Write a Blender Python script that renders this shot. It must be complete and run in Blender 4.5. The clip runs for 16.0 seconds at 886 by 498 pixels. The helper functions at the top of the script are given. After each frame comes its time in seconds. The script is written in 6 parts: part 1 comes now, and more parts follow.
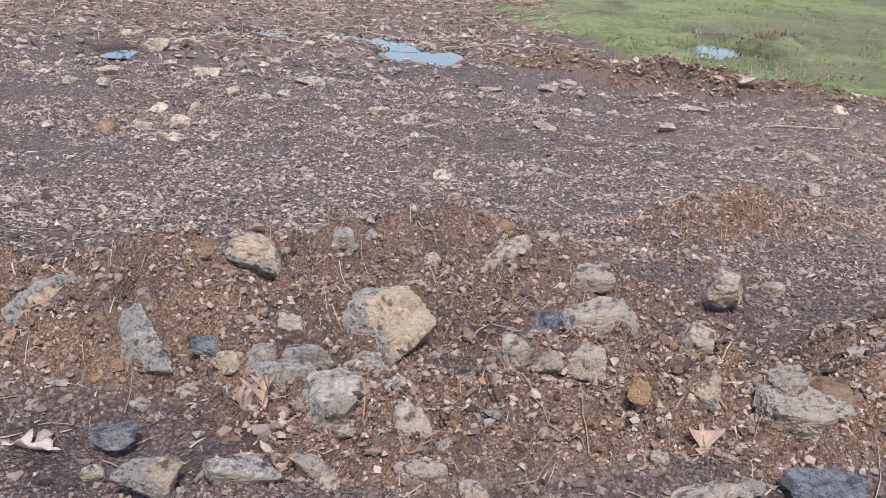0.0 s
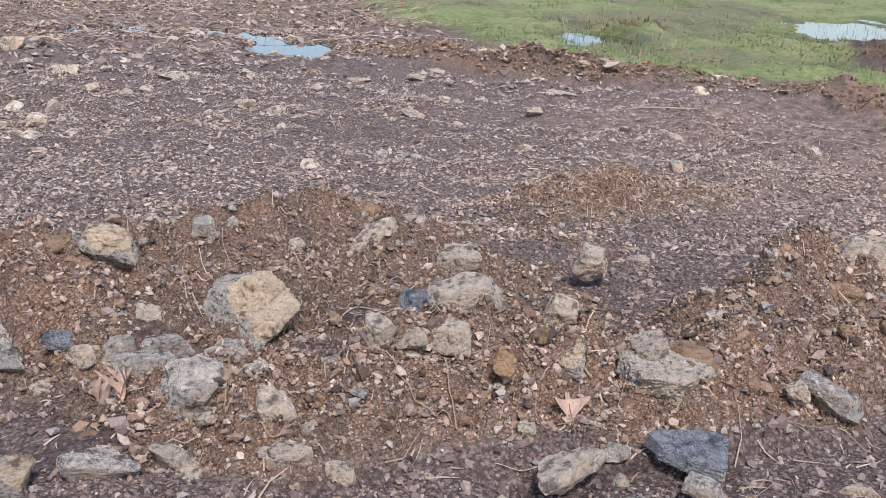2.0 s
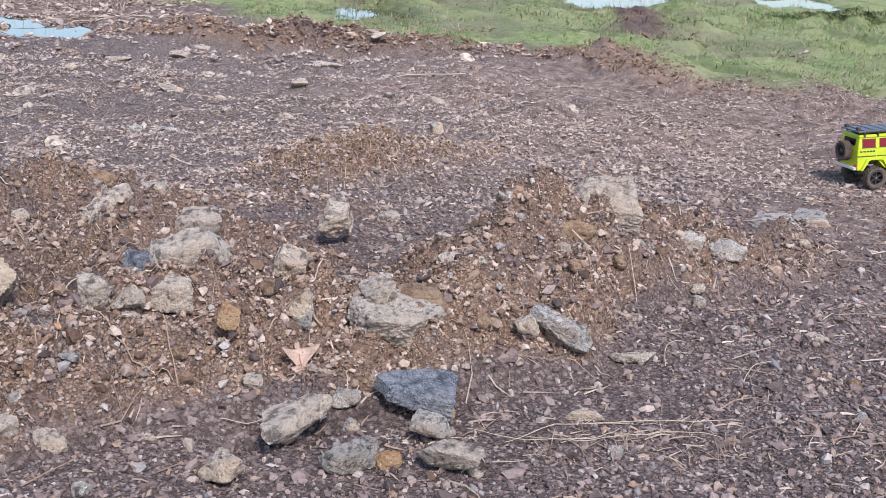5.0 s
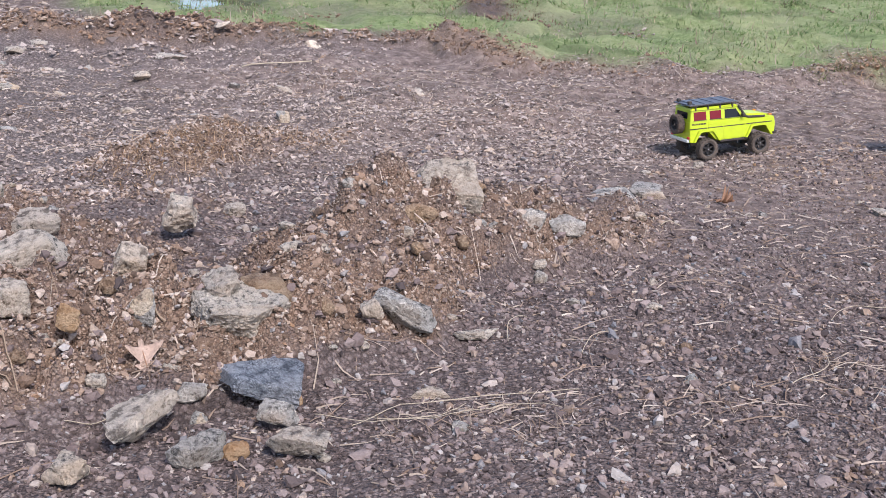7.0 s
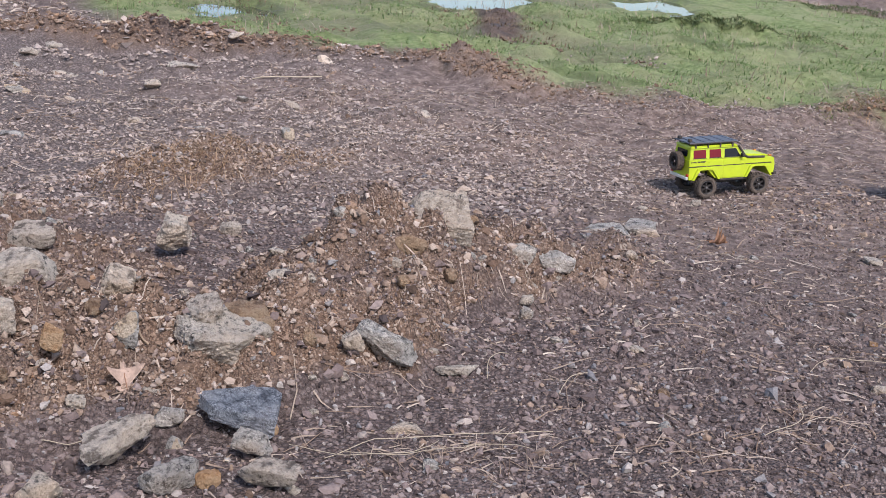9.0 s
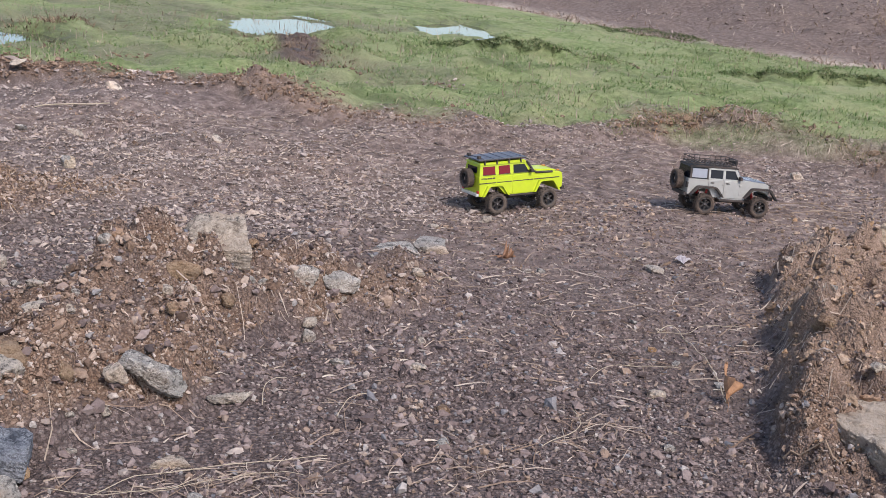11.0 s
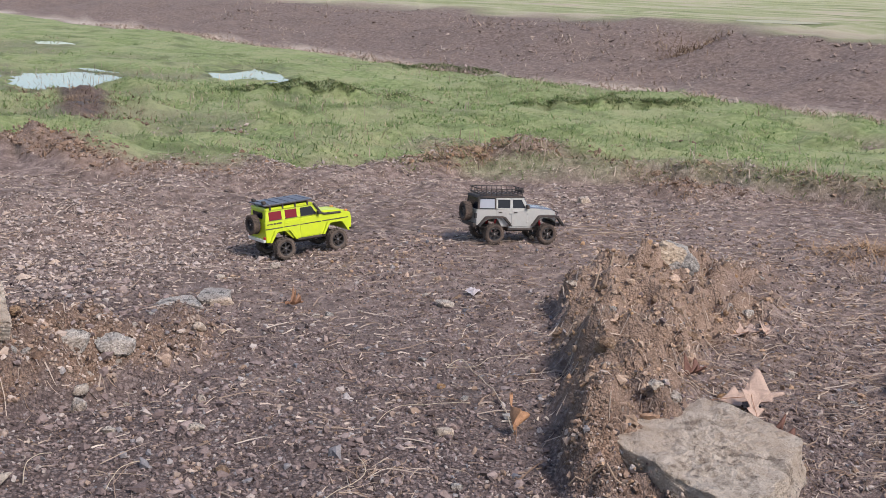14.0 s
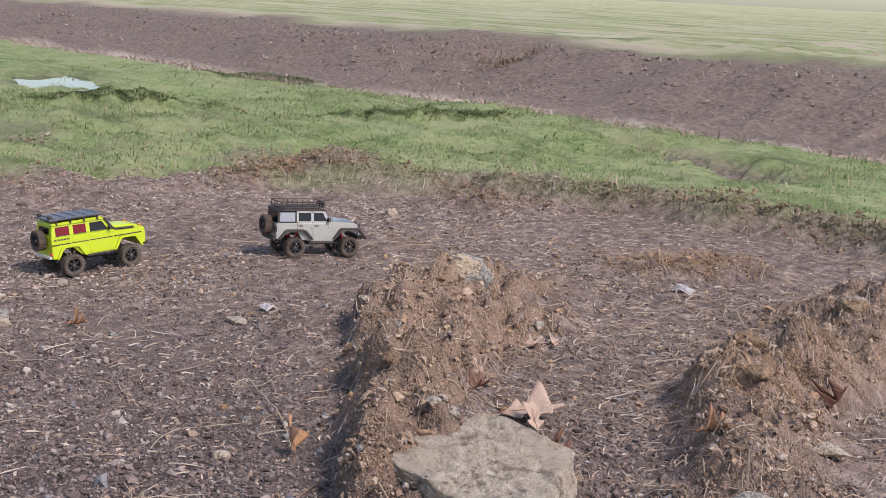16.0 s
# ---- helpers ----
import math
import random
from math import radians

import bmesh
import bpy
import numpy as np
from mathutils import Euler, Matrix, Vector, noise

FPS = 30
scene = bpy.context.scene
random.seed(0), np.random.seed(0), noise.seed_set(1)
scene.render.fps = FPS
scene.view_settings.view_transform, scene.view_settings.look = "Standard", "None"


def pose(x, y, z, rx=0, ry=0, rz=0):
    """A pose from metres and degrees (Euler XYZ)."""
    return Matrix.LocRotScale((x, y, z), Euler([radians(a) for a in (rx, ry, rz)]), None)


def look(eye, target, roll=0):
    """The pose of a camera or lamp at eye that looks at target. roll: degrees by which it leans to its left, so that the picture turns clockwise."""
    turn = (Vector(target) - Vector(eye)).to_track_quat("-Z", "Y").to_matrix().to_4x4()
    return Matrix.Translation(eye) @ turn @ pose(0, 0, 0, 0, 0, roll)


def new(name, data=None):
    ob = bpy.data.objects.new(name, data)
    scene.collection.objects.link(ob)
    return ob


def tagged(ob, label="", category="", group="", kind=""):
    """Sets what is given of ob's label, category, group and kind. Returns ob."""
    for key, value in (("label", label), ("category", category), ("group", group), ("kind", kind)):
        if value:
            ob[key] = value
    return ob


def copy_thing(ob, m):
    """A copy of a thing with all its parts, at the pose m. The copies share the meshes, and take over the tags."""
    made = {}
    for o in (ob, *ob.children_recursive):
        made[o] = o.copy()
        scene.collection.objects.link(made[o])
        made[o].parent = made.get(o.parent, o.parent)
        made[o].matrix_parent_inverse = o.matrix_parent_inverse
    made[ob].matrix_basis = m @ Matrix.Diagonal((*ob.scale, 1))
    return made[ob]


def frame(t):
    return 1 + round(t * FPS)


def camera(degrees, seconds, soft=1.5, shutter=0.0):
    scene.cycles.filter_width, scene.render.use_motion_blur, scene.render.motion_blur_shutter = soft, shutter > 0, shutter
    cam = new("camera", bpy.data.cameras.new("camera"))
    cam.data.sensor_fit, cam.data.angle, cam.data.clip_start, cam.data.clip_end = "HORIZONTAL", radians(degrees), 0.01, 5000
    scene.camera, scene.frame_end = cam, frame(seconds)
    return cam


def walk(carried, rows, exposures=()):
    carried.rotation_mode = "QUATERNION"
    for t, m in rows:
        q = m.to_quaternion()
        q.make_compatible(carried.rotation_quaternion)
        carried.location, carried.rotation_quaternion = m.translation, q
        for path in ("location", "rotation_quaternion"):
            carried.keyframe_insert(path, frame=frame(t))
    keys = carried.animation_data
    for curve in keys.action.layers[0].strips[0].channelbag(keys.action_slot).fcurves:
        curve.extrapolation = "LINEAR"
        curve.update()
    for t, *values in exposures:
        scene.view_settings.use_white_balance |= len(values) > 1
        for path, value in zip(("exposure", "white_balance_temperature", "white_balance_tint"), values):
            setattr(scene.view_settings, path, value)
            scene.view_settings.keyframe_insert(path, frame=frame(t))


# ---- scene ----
cam = camera(41.6, 16.0, soft=0.6)
PATH = [
    (0, (0.033, -0.03, 1.349), (-0.015, 1.882, 0.765), 3.6),
    (0.5, (-0.026, -0.017, 1.35), (-0.066, 1.894, 0.762), 2.7),
    (1, (0.031, -0.012, 1.32), (0.033, 1.901, 0.737), 2.8),
    (1.5, (0.08, -0.012, 1.306), (0.152, 1.902, 0.73), 3.0),
    (2, (0.094, -0.012, 1.294), (0.246, 1.897, 0.717), 3.0),
    (2.5, (0.107, -0.007, 1.277), (0.302, 1.898, 0.699), 2.9),
    (3, (0.124, -0.004, 1.267), (0.353, 1.896, 0.688), 2.6),
    (3.5, (0.136, 0.001, 1.281), (0.4, 1.896, 0.698), 2.7),
    (4, (0.205, 0.009, 1.254), (0.518, 1.895, 0.667), 2.5),
    (4.5, (0.24, -0.004, 1.237), (0.617, 1.868, 0.646), 2.8),
    (5, (0.313, -0.018, 1.19), (0.789, 1.835, 0.607), 2.4),
    (7.5, (0.358, -0.091, 1.228), (1.062, 1.682, 0.626), 1.6),
    (8, (0.296, -0.105, 1.272), (0.989, 1.675, 0.681), 1.8),
    (8.5, (0.36, -0.13, 1.288), (1.038, 1.656, 0.697), 3.6),
    (9, (0.416, -0.119, 1.294), (1.094, 1.668, 0.708), 4.2),
    (9.5, (0.471, -0.118, 1.272), (1.193, 1.656, 0.695), 4.5),
    (10, (0.514, -0.131, 1.274), (1.323, 1.61, 0.712), 4.8),
    (12.5, (0.632, -0.074, 1.233), (1.709, 1.544, 0.764), 3.1),
    (13, (0.65, -0.08, 1.239), (1.755, 1.522, 0.78), 3.0),
    (13.5, (0.701, -0.106, 1.253), (1.857, 1.464, 0.806), 2.5),
    (14, (0.737, -0.112, 1.257), (1.954, 1.413, 0.819), 2.2),
    (14.5, (0.74, -0.11, 1.255), (1.981, 1.397, 0.82), 2.1),
    (15, (0.743, -0.104, 1.257), (1.998, 1.392, 0.823), 2.1),
    (15.5, (0.786, -0.114, 1.256), (2.075, 1.353, 0.824), 2.1),
    (16, (0.882, -0.189, 1.28), (2.311, 1.148, 0.87), 3.4),
]
EXPOSURES = [(0, 0.52, 6450, 12), (3.5, 0.53, 6450, 12), (4.5, 0.65, 6300, 12), (5.0, 0.71, 6150, 12), (7.5, 0.71, 6150, 12), (8.0, 0.57, 6200, 12), (8.5, 0.49, 6250, 12), (9.5, 0.46, 6300, 12), (12.5, 0.47, 6550, 12), (16, 0.46, 6600, 12)]
walk(cam, [(t, look(eye, target, roll)) for t, eye, target, roll in PATH], EXPOSURES)


# ---- light ----
world = bpy.data.worlds.new("world")
scene.world = world
world.use_nodes = True
wn = world.node_tree.nodes
sky = wn.new("ShaderNodeTexSky")
sky.sky_type = "NISHITA"
sky.sun_disc = False
SUN_UP = 50
sky.sun_elevation = radians(SUN_UP)
SUN_AZ = 174  # compass degrees, clockwise from +y
sky.sun_rotation = radians(SUN_AZ)
sky.air_density, sky.dust_density, sky.ozone_density = 1.0, 1.6, 1.0
wn["Background"].inputs["Strength"].default_value = 0.145
world.node_tree.links.new(sky.outputs["Color"], wn["Background"].inputs["Color"])
sun = new("sun", bpy.data.lights.new("sun", "SUN"))
sun.data.energy, sun.data.angle, sun.data.color = 2.65, radians(11), (1.0, 0.95, 0.91)
sun_to = Vector((math.sin(radians(SUN_AZ)) * math.cos(radians(SUN_UP)), math.cos(radians(SUN_AZ)) * math.cos(radians(SUN_UP)), math.sin(radians(SUN_UP))))
sun.matrix_world = look(sun_to * 30, (0, 0, 0))


# ---- noise and terrain ----
def hashed(ix, iy, iz, seed):
    h = (ix.astype(np.int64) * 374761393 + iy.astype(np.int64) * 668265263 + iz.astype(np.int64) * 1440662683 + seed * 982451653) & 0xFFFFFFFF
    h = ((h ^ (h >> 13)) * 1274126177) & 0xFFFFFFFF
    h = ((h ^ (h >> 16)) * 2246822519) & 0xFFFFFFFF
    return ((h ^ (h >> 15)) & 0xFFFFFF) / float(0xFFFFFF)


def vnoise(x, y, seed=0, z=None):
    """Smooth value noise, -1 to 1."""
    z = np.zeros_like(x) if z is None else z
    x0, y0, z0 = np.floor(x), np.floor(y), np.floor(z)
    fx, fy, fz = x - x0, y - y0, z - z0
    fx, fy, fz = (f * f * (3 - 2 * f) for f in (fx, fy, fz))
    total = 0
    for dz in (0, 1) if np.any(fz) else (0,):
        for dy in (0, 1):
            for dx in (0, 1):
                w = (fx if dx else 1 - fx) * (fy if dy else 1 - fy) * (fz if dz else 1 - fz)
                total = total + w * hashed(x0 + dx, y0 + dy, z0 + dz, seed)
    return total * 2 - 1


def fbm(x, y, size, octaves=3, seed=0, gain=0.5):
    total, amp, f = 0, 1.0, 1.0 / size
    for n in range(octaves):
        total = total + amp * vnoise(x * f + 17.3 * n, y * f - 9.1 * n, seed + n)
        amp, f = amp * gain, f * 2.03
    return total


def step01(a, b, v):
    s = np.clip((v - a) / (b - a), 0, 1)
    return s * s * (3 - 2 * s)


def ridge(x, y, crest, front, back, seed):
    """Height of a heap of soil along a crest of (x, y, z); front and back: its half widths on the right and on the left of its run."""
    best, top, side = np.full_like(x, 9e9), np.zeros_like(x), np.zeros_like(x)
    for (ax, ay, az), (bx, by, bz) in zip(crest, crest[1:]):
        dx, dy = bx - ax, by - ay
        s = np.clip(((x - ax) * dx + (y - ay) * dy) / (dx * dx + dy * dy), 0, 1)
        d = np.hypot(x - ax - s * dx, y - ay - s * dy)
        near = d < best
        best = np.where(near, d, best)
        top = np.where(near, az + s * (bz - az), top)
        side = np.where(near, (y - ay) * dx - (x - ax) * dy, side)
    wide = np.where(side < 0, front, back) * (1 + 0.28 * fbm(x, y, 0.45, 2, seed))
    u = np.clip(best / wide, 0, 1)
    return top * (1 - u) ** 1.25 * (1 + 1.25 * u)


RIDGE_BACK = [(-1.9, 3.15, 0.1), (-1.2, 3.35, 0.19), (-0.85, 3.4, 0.28), (-0.5, 3.5, 0.27), (-0.15, 3.85, 0.26), (0.15, 4.1, 0.17), (0.55, 4.3, 0.05)]
RIDGE_MID = [(-0.5, 2.55, 0.07), (-0.1, 2.66, 0.17), (0.2, 2.74, 0.22), (0.55, 2.83, 0.25), (0.88, 2.84, 0.22), (1.15, 2.97, 0.25), (1.45, 3.25, 0.26), (1.75, 3.49, 0.28), (2.0, 3.55, 0.2), (2.3, 3.6, 0.09)]
RIDGE_RIGHT = [(2.55, 1.15, 0.06), (2.8, 1.6, 0.09), (2.95, 1.88, 0.14), (3.14, 2.1, 0.17), (3.36, 2.33, 0.15), (3.66, 2.6, 0.14), (3.85, 2.74, 0.14), (4.08, 3.02, 0.19), (4.3, 3.12, 0.2), (4.62, 3.18, 0.15), (5.0, 3.2, 0.06)]
RIDGE_LOW = [(3.7, 1.2, 0.1), (4.02, 1.45, 0.17), (4.42, 1.66, 0.2), (4.85, 1.62, 0.12)]
RIDGE_END = [(5.1, 1.6, 0.1), (5.45, 1.78, 0.2), (5.9, 1.8, 0.17), (6.4, 1.7, 0.1)]
RIDGE_LIP = [(-0.2, 10.0, 0.05), (0.5, 9.3, 0.12), (1.1, 9.0, 0.2), (1.6, 8.95, 0.22), (2.1, 8.7, 0.16), (2.6, 8.6, 0.07), (3.1, 8.45, 0.06), (3.55, 8.15, 0.18), (3.75, 7.3, 0.07), (4.4, 6.55, 0.05), (5.4, 6.3, 0.04), (5.95, 6.3, 0.13), (6.2, 6.2, 0.15), (6.45, 5.75, 0.06), (6.75, 5.3, 0.04), (7.2, 4.85, 0.04), (7.5, 3.6, 0.07), (7.6, 2.2, 0.06), (8.0, 0.0, 0.05)]
RIDGE_FIELD = [(4.5, 9.0, 0.03), (4.6, 9.9, 0.09), (4.95, 10.8, 0.11), (5.3, 11.6, 0.09), (5.3, 12.1, 0.03)]
RIDGE_TUFT = [(0.62, 4.75, 0.04), (0.9, 4.85, 0.15), (1.15, 4.95, 0.18), (1.4, 5.05, 0.13), (1.75, 5.15, 0.07), (2.1, 5.5, 0.05), (2.6, 5.6, 0.03), (3.0, 5.5, 0.06), (3.4, 5.4, 0.02)]
RUT_LIPS = [[(6.7, 11.3, 0.03), (7.2, 10.9, 0.08), (7.6, 10.47, 0.08), (8.3, 10.15, 0.03)], [(9.2, 9.35, 0.03), (9.9, 8.87, 0.09), (10.6, 8.6, 0.05), (11.1, 8.5, 0.02)], [(11.3, 14.6, 0.04), (11.9, 13.6, 0.1), (12.3, 12.8, 0.05)], [(6.0, 9.1, 0.03), (6.2, 8.9, 0.07), (6.5, 8.8, 0.02)]]
GULLY = [(10.8, 7.0, 0.03), (10.7, 6.6, 0.1), (10.52, 5.82, 0.14), (10.27, 5.06, 0.13), (9.8, 4.45, 0.08), (9.5, 4.15, 0.02)]
RIDGE_PILE = [(5.75, 3.2, 0.03), (6.0, 2.95, 0.1), (6.35, 2.7, 0.05)]
RIDGE_SPOIL = [(6.35, 5.0, 0.03), (6.55, 4.85, 0.1), (6.75, 4.6, 0.1), (6.95, 4.4, 0.03)]
GRASS_EDGE = [(0.2, 13.5), (0.8, 11.6), (1.2, 10.0), (1.9, 9.4), (2.4, 8.75), (3.4, 8.3), (3.75, 7.3), (4.3, 6.65), (5.9, 6.35), (6.3, 5.8), (7.2, 4.9), (7.45, 3.6), (7.55, 2.2), (8.0, -12.0), (12.4, -12.0), (12.55, 90.0), (0.3, 90.0), (0.2, 20.0)]
# bumps and hollows in the heaps: middle, radius, height
HUMPS = [(2.08, 3.28, 0.16, -0.08), (1.87, 3.33, 0.12, -0.04), (0.58, 2.6, 0.14, -0.06), (0.14, 3.3, 0.2, 0.05), (0.04, 3.52, 0.14, -0.05), (-0.45, 2.3, 0.2, 0.02), (1.55, 2.92, 0.14, 0.05),
         (4.2, 2.68, 0.2, 0.07), (4.5, 2.68, 0.22, 0.09), (0.66, 2.86, 0.1, 0.04), (-0.14, 3.95, 0.1, 0.02), (3.95, 2.85, 0.12, 0.04), (4.1, 3.3, 0.1, 0.03),
         (-0.7, 2.5, 0.22, -0.035), (2.9, 1.72, 0.24, -0.06), (0.85, 3.55, 0.25, 0.02)]
PUDDLES = [(-0.5, 10.12, 0.42, 0.62, 20), (-1.0, 10.85, 0.5, 0.24, -52), (-2.25, 10.85, 0.62, 0.2, 20), (-2.82, 9.15, 0.24, 0.26, 0), (2.4, 11.5, 0.55, 0.5, 0), (5.75, 13.3, 0.66, 1.5, -25), (8.35, 13.8, 0.5, 1.15, -30), (8.3, 20.6, 0.4, 1.0, -20), (20.4, 14.2, 1.8, 0.8, 30)]


def edge_distance(x, y, poly):
    """Metres to a closed outline, more than 0 inside it."""
    best, inside = np.full_like(x, 9e9), np.zeros(x.shape, bool)
    for (ax, ay), (bx, by) in zip(poly, poly[1:] + poly[:1]):
        dx, dy = bx - ax, by - ay
        s = np.clip(((x - ax) * dx + (y - ay) * dy) / (dx * dx + dy * dy), 0, 1)
        best = np.minimum(best, np.hypot(x - ax - s * dx, y - ay - s * dy))
        if ay != by:
            inside ^= ((ay > y) != (by > y)) & (x < dx * (y - ay) / dy + ax)
    return np.where(inside, best, -best)


def puddle(x, y, p):
    cx, cy, rx, ry, turn = p
    c, s = math.cos(radians(turn)), math.sin(radians(turn))
    u, v = (x - cx) * c + (y - cy) * s, (y - cy) * c - (x - cx) * s
    return 1 - np.hypot(u / rx, v / ry) + 0.3 * fbm(x, y, 0.8 * min(rx, ry), 3, 71)


def bank(x, y):
    """The ditch and the bare bank beyond the grass, and the rising field behind it."""
    x = x + 0.35 * fbm(x * 0, y, 2.2, 3, 31)
    ditch = -0.06 * step01(12.4, 13.1, x) * (1 - step01(13.3, 14.2, x))
    rise = 0.64 * step01(13.9, 17.4, x) + 0.2 * step01(17.2, 18.8, x) + 0.016 * np.maximum(x - 25, 0)
    notch = -0.3 * np.exp(-(((y - 13.0 - 0.32 * (x - 16)) / 0.42) ** 2)) * step01(15.2, 16.4, x) * (1 - step01(17.4, 18.2, x))
    rough = (0.1 * fbm(x, y, 1.1, 3, 45) + 0.05 * np.abs(fbm(x, y, 0.45, 2, 47))) * step01(13.0, 14.0, x) * (1 - step01(16.2, 17.4, x))
    return ditch + rise + notch + rough


def terrain(x, y):
    """Height of the ground and how far it is heap soil, grass, bank, track and wet."""
    wx, wy = x + 0.05 * fbm(x, y, 0.3, 3, 3), y + 0.05 * fbm(x, y, 0.3, 3, 5)
    heaps = [ridge(wx, wy, RIDGE_BACK, 0.75, 0.34, 11), ridge(wx, wy, RIDGE_MID, 0.36, 0.4, 12), ridge(wx, wy, RIDGE_RIGHT, 0.36, 0.2, 13),
             ridge(wx, wy, RIDGE_LOW, 0.35, 0.3, 14), ridge(wx, wy, RIDGE_END, 0.4, 0.35, 15)]
    heap = np.maximum.reduce(heaps) * (1 + 0.3 * fbm(x, y, 0.22, 3, 19)) + 0.25 * np.minimum(heaps[0], heaps[1])
    for hx, hy, hr, hh in HUMPS:
        heap = heap + hh * np.exp(-((wx - hx) ** 2 + (wy - hy) ** 2) / hr**2)
    field = ridge(wx, wy, RIDGE_FIELD, 0.4, 0.35, 17)
    lip = ridge(wx, wy, RIDGE_LIP, 0.22, 0.5, 16) + field + ridge(wx, wy, RIDGE_TUFT, 0.3, 0.25, 18) + ridge(wx, wy, RIDGE_PILE, 0.25, 0.2, 22) + ridge(wx, wy, RIDGE_SPOIL, 0.2, 0.2, 26)
    furrow = sum(ridge(wx, wy, r, 0.2, 0.16, 21) for r in RUT_LIPS)
    soil = np.maximum(step01(0.02, 0.075, heap + 0.03 * fbm(x, y, 0.35, 3, 99)), (0.75 - 0.35 * step01(4.2, 5.2, x)) * step01(0.03, 0.09, lip))
    green = edge_distance(x, y, GRASS_EDGE) + 0.28 * fbm(x, y, 0.9, 4, 41)
    grass = step01(-0.15, 0.35, green) * (1 - 0.4 * step01(0.15, 0.45, fbm(x, y, 1.3, 3, 83) + 0.25 * step01(7.5, 4.5, x) - 0.2) * step01(9.5, 7.0, x))
    gully = ridge(wx, wy, GULLY, 0.42, 0.36, 20)
    worn = np.maximum(step01(0.03, 0.08, lip), step01(0.02, 0.06, gully))
    grass = grass * (1 - 0.85 * worn * step01(-0.3, 0.4, 0.25 + fbm(x, y, 0.25, 2, 59)))
    grass = grass * (1 - 0.95 * np.maximum(step01(0.035, 0.08, field), np.maximum(step01(0.03, 0.07, gully), step01(0.085, 0.12, lip))))
    far = bank(x, y)
    ruts = 0
    for x0, slant, wide in ((8.9, 0.12, 0.16), (10.3, 0.1, 0.2), (7.6, 0.22, 0.12), (11.4, 0.08, 0.15)):
        ruts = ruts + np.exp(-(((x - x0 - slant * (10 - y) + 0.3 * fbm(x, y, 1.6, 2, 49)) / wide) ** 2)) * step01(-0.1, 0.5, fbm(x, y, 2.0, 2, 55))
    reach = np.hypot(x - 1.5, y - 2)
    rough = (0.012 + 0.042 * step01(4.6, 6.5, y) * (1 - step01(12, 16, y))) * fbm(x, y, 0.35, 3, 21) + 0.006 * fbm(x, y, 0.07, 2, 23) * (1 + 0.5 * step01(4, 9, reach)) + 0.05 * fbm(x, y, 3.0, 2, 25) * step01(5, 12, reach) * (1 - 0.85 * step01(17, 18.5, x))
    mud = 0
    for mx, my, ma, mb, full in ((-0.78, 2.52, 0.48, 0.18, 1.15), (0.18, 3.3, 0.24, 0.15, 1.1), (-0.45, 2.98, 0.12, 0.1, 0.9), (0.75, 2.44, 0.2, 0.08, 0.9), (0.62, 2.28, 0.16, 0.08, 0.8), (-1.05, 3.95, 0.55, 0.3, 0.75), (0.95, 3.45, 0.25, 0.2, 0.6), (-0.05, 3.0, 0.12, 0.08, 0.9), (1.9, 2.05, 0.3, 0.15, 0.6), (3.0, 2.55, 0.2, 0.3, 0.6), (4.15, 2.3, 0.4, 0.18, 0.5)):
        mud = mud + full * np.exp(-(((x - mx) / ma) ** 2) - ((y - my) / mb) ** 2)
    soil = soil * (1 - 0.7 * step01(0.5, 0.95, mud))
    clods = step01(2.5, 3.0, x) * soil * (0.09 * np.abs(fbm(x, y, 0.2, 3, 93, 0.6)) - 0.045) + soil * (0.034 * fbm(x, y, 0.14, 4, 27, 0.6) + 0.044 * np.abs(fbm(x, y, 0.075, 3, 29, 0.6)) - 0.026)
    track = np.exp(-(((y - 4.7 + 0.2 * np.sin(x * 0.9)) / 0.45) ** 2)) * step01(-9, -1, x) * (1 - soil)
    h = heap - 0.04 * step01(11.0, 12.2, x) * (1 - step01(12.6, 13.6, x)) + lip + 1.3 * furrow - gully + rough + clods + far - 0.012 * track - 0.07 * ruts * grass * step01(5.5, 6.5, x) * (1 - step01(12.0, 12.6, x)) + 0.05 * grass * (1 - step01(12, 13, x)) + 0.07 * step01(-0.06, 0.06, green) * step01(5.9, 6.6, x) * (1 - step01(0.5, 2.2, green)) * (1 - step01(9, 10, x)) + 0.03 * grass * np.abs(fbm(x, y, 0.5, 2, 43))
    wet = np.maximum(0.3 * track + 0.22 * step01(0.1, 0.75, fbm(x, y, 0.9, 3, 33)) * (1 - soil) * (1 - grass), np.maximum(mud, step01(0.04, 0.1, field)))
    pool = np.full_like(x, -9.0)
    for p in PUDDLES:
        pool = np.maximum(pool, puddle(x, y, p))
    dip = step01(-0.35, 0.25, pool)
    level = np.where(x > 17, 0.845, np.where(green > 0, 0.05, 0.0))
    h = h * (1 - dip) + dip * (level - 0.05 * step01(-0.1, 0.3, pool))
    edge = step01(12.2, 12.8, x + 0.3 * fbm(x * 0, y, 2.0, 2, 35))
    return h, soil, grass * (1 - edge), edge * (1 - step01(17.0, 18.2, x + 0.6 * fbm(x, y, 1.5, 2, 37))), np.clip(wet + step01(-0.3, 0.1, pool), 0, 1)


def ground_z(x, y):
    return float(terrain(np.array([float(x)]), np.array([float(y)]))[0][0])
# ---- end of terrain ----


# ---- materials ----
def material(name, rough=0.9, metal=0.0, spec=0.3):
    m = bpy.data.materials.new(name)
    m.use_nodes = True
    b = m.node_tree.nodes["Principled BSDF"]
    b.inputs["Roughness"].default_value, b.inputs["Metallic"].default_value = rough, metal
    b.inputs["Specular IOR Level"].default_value = spec
    return m, m.node_tree, b


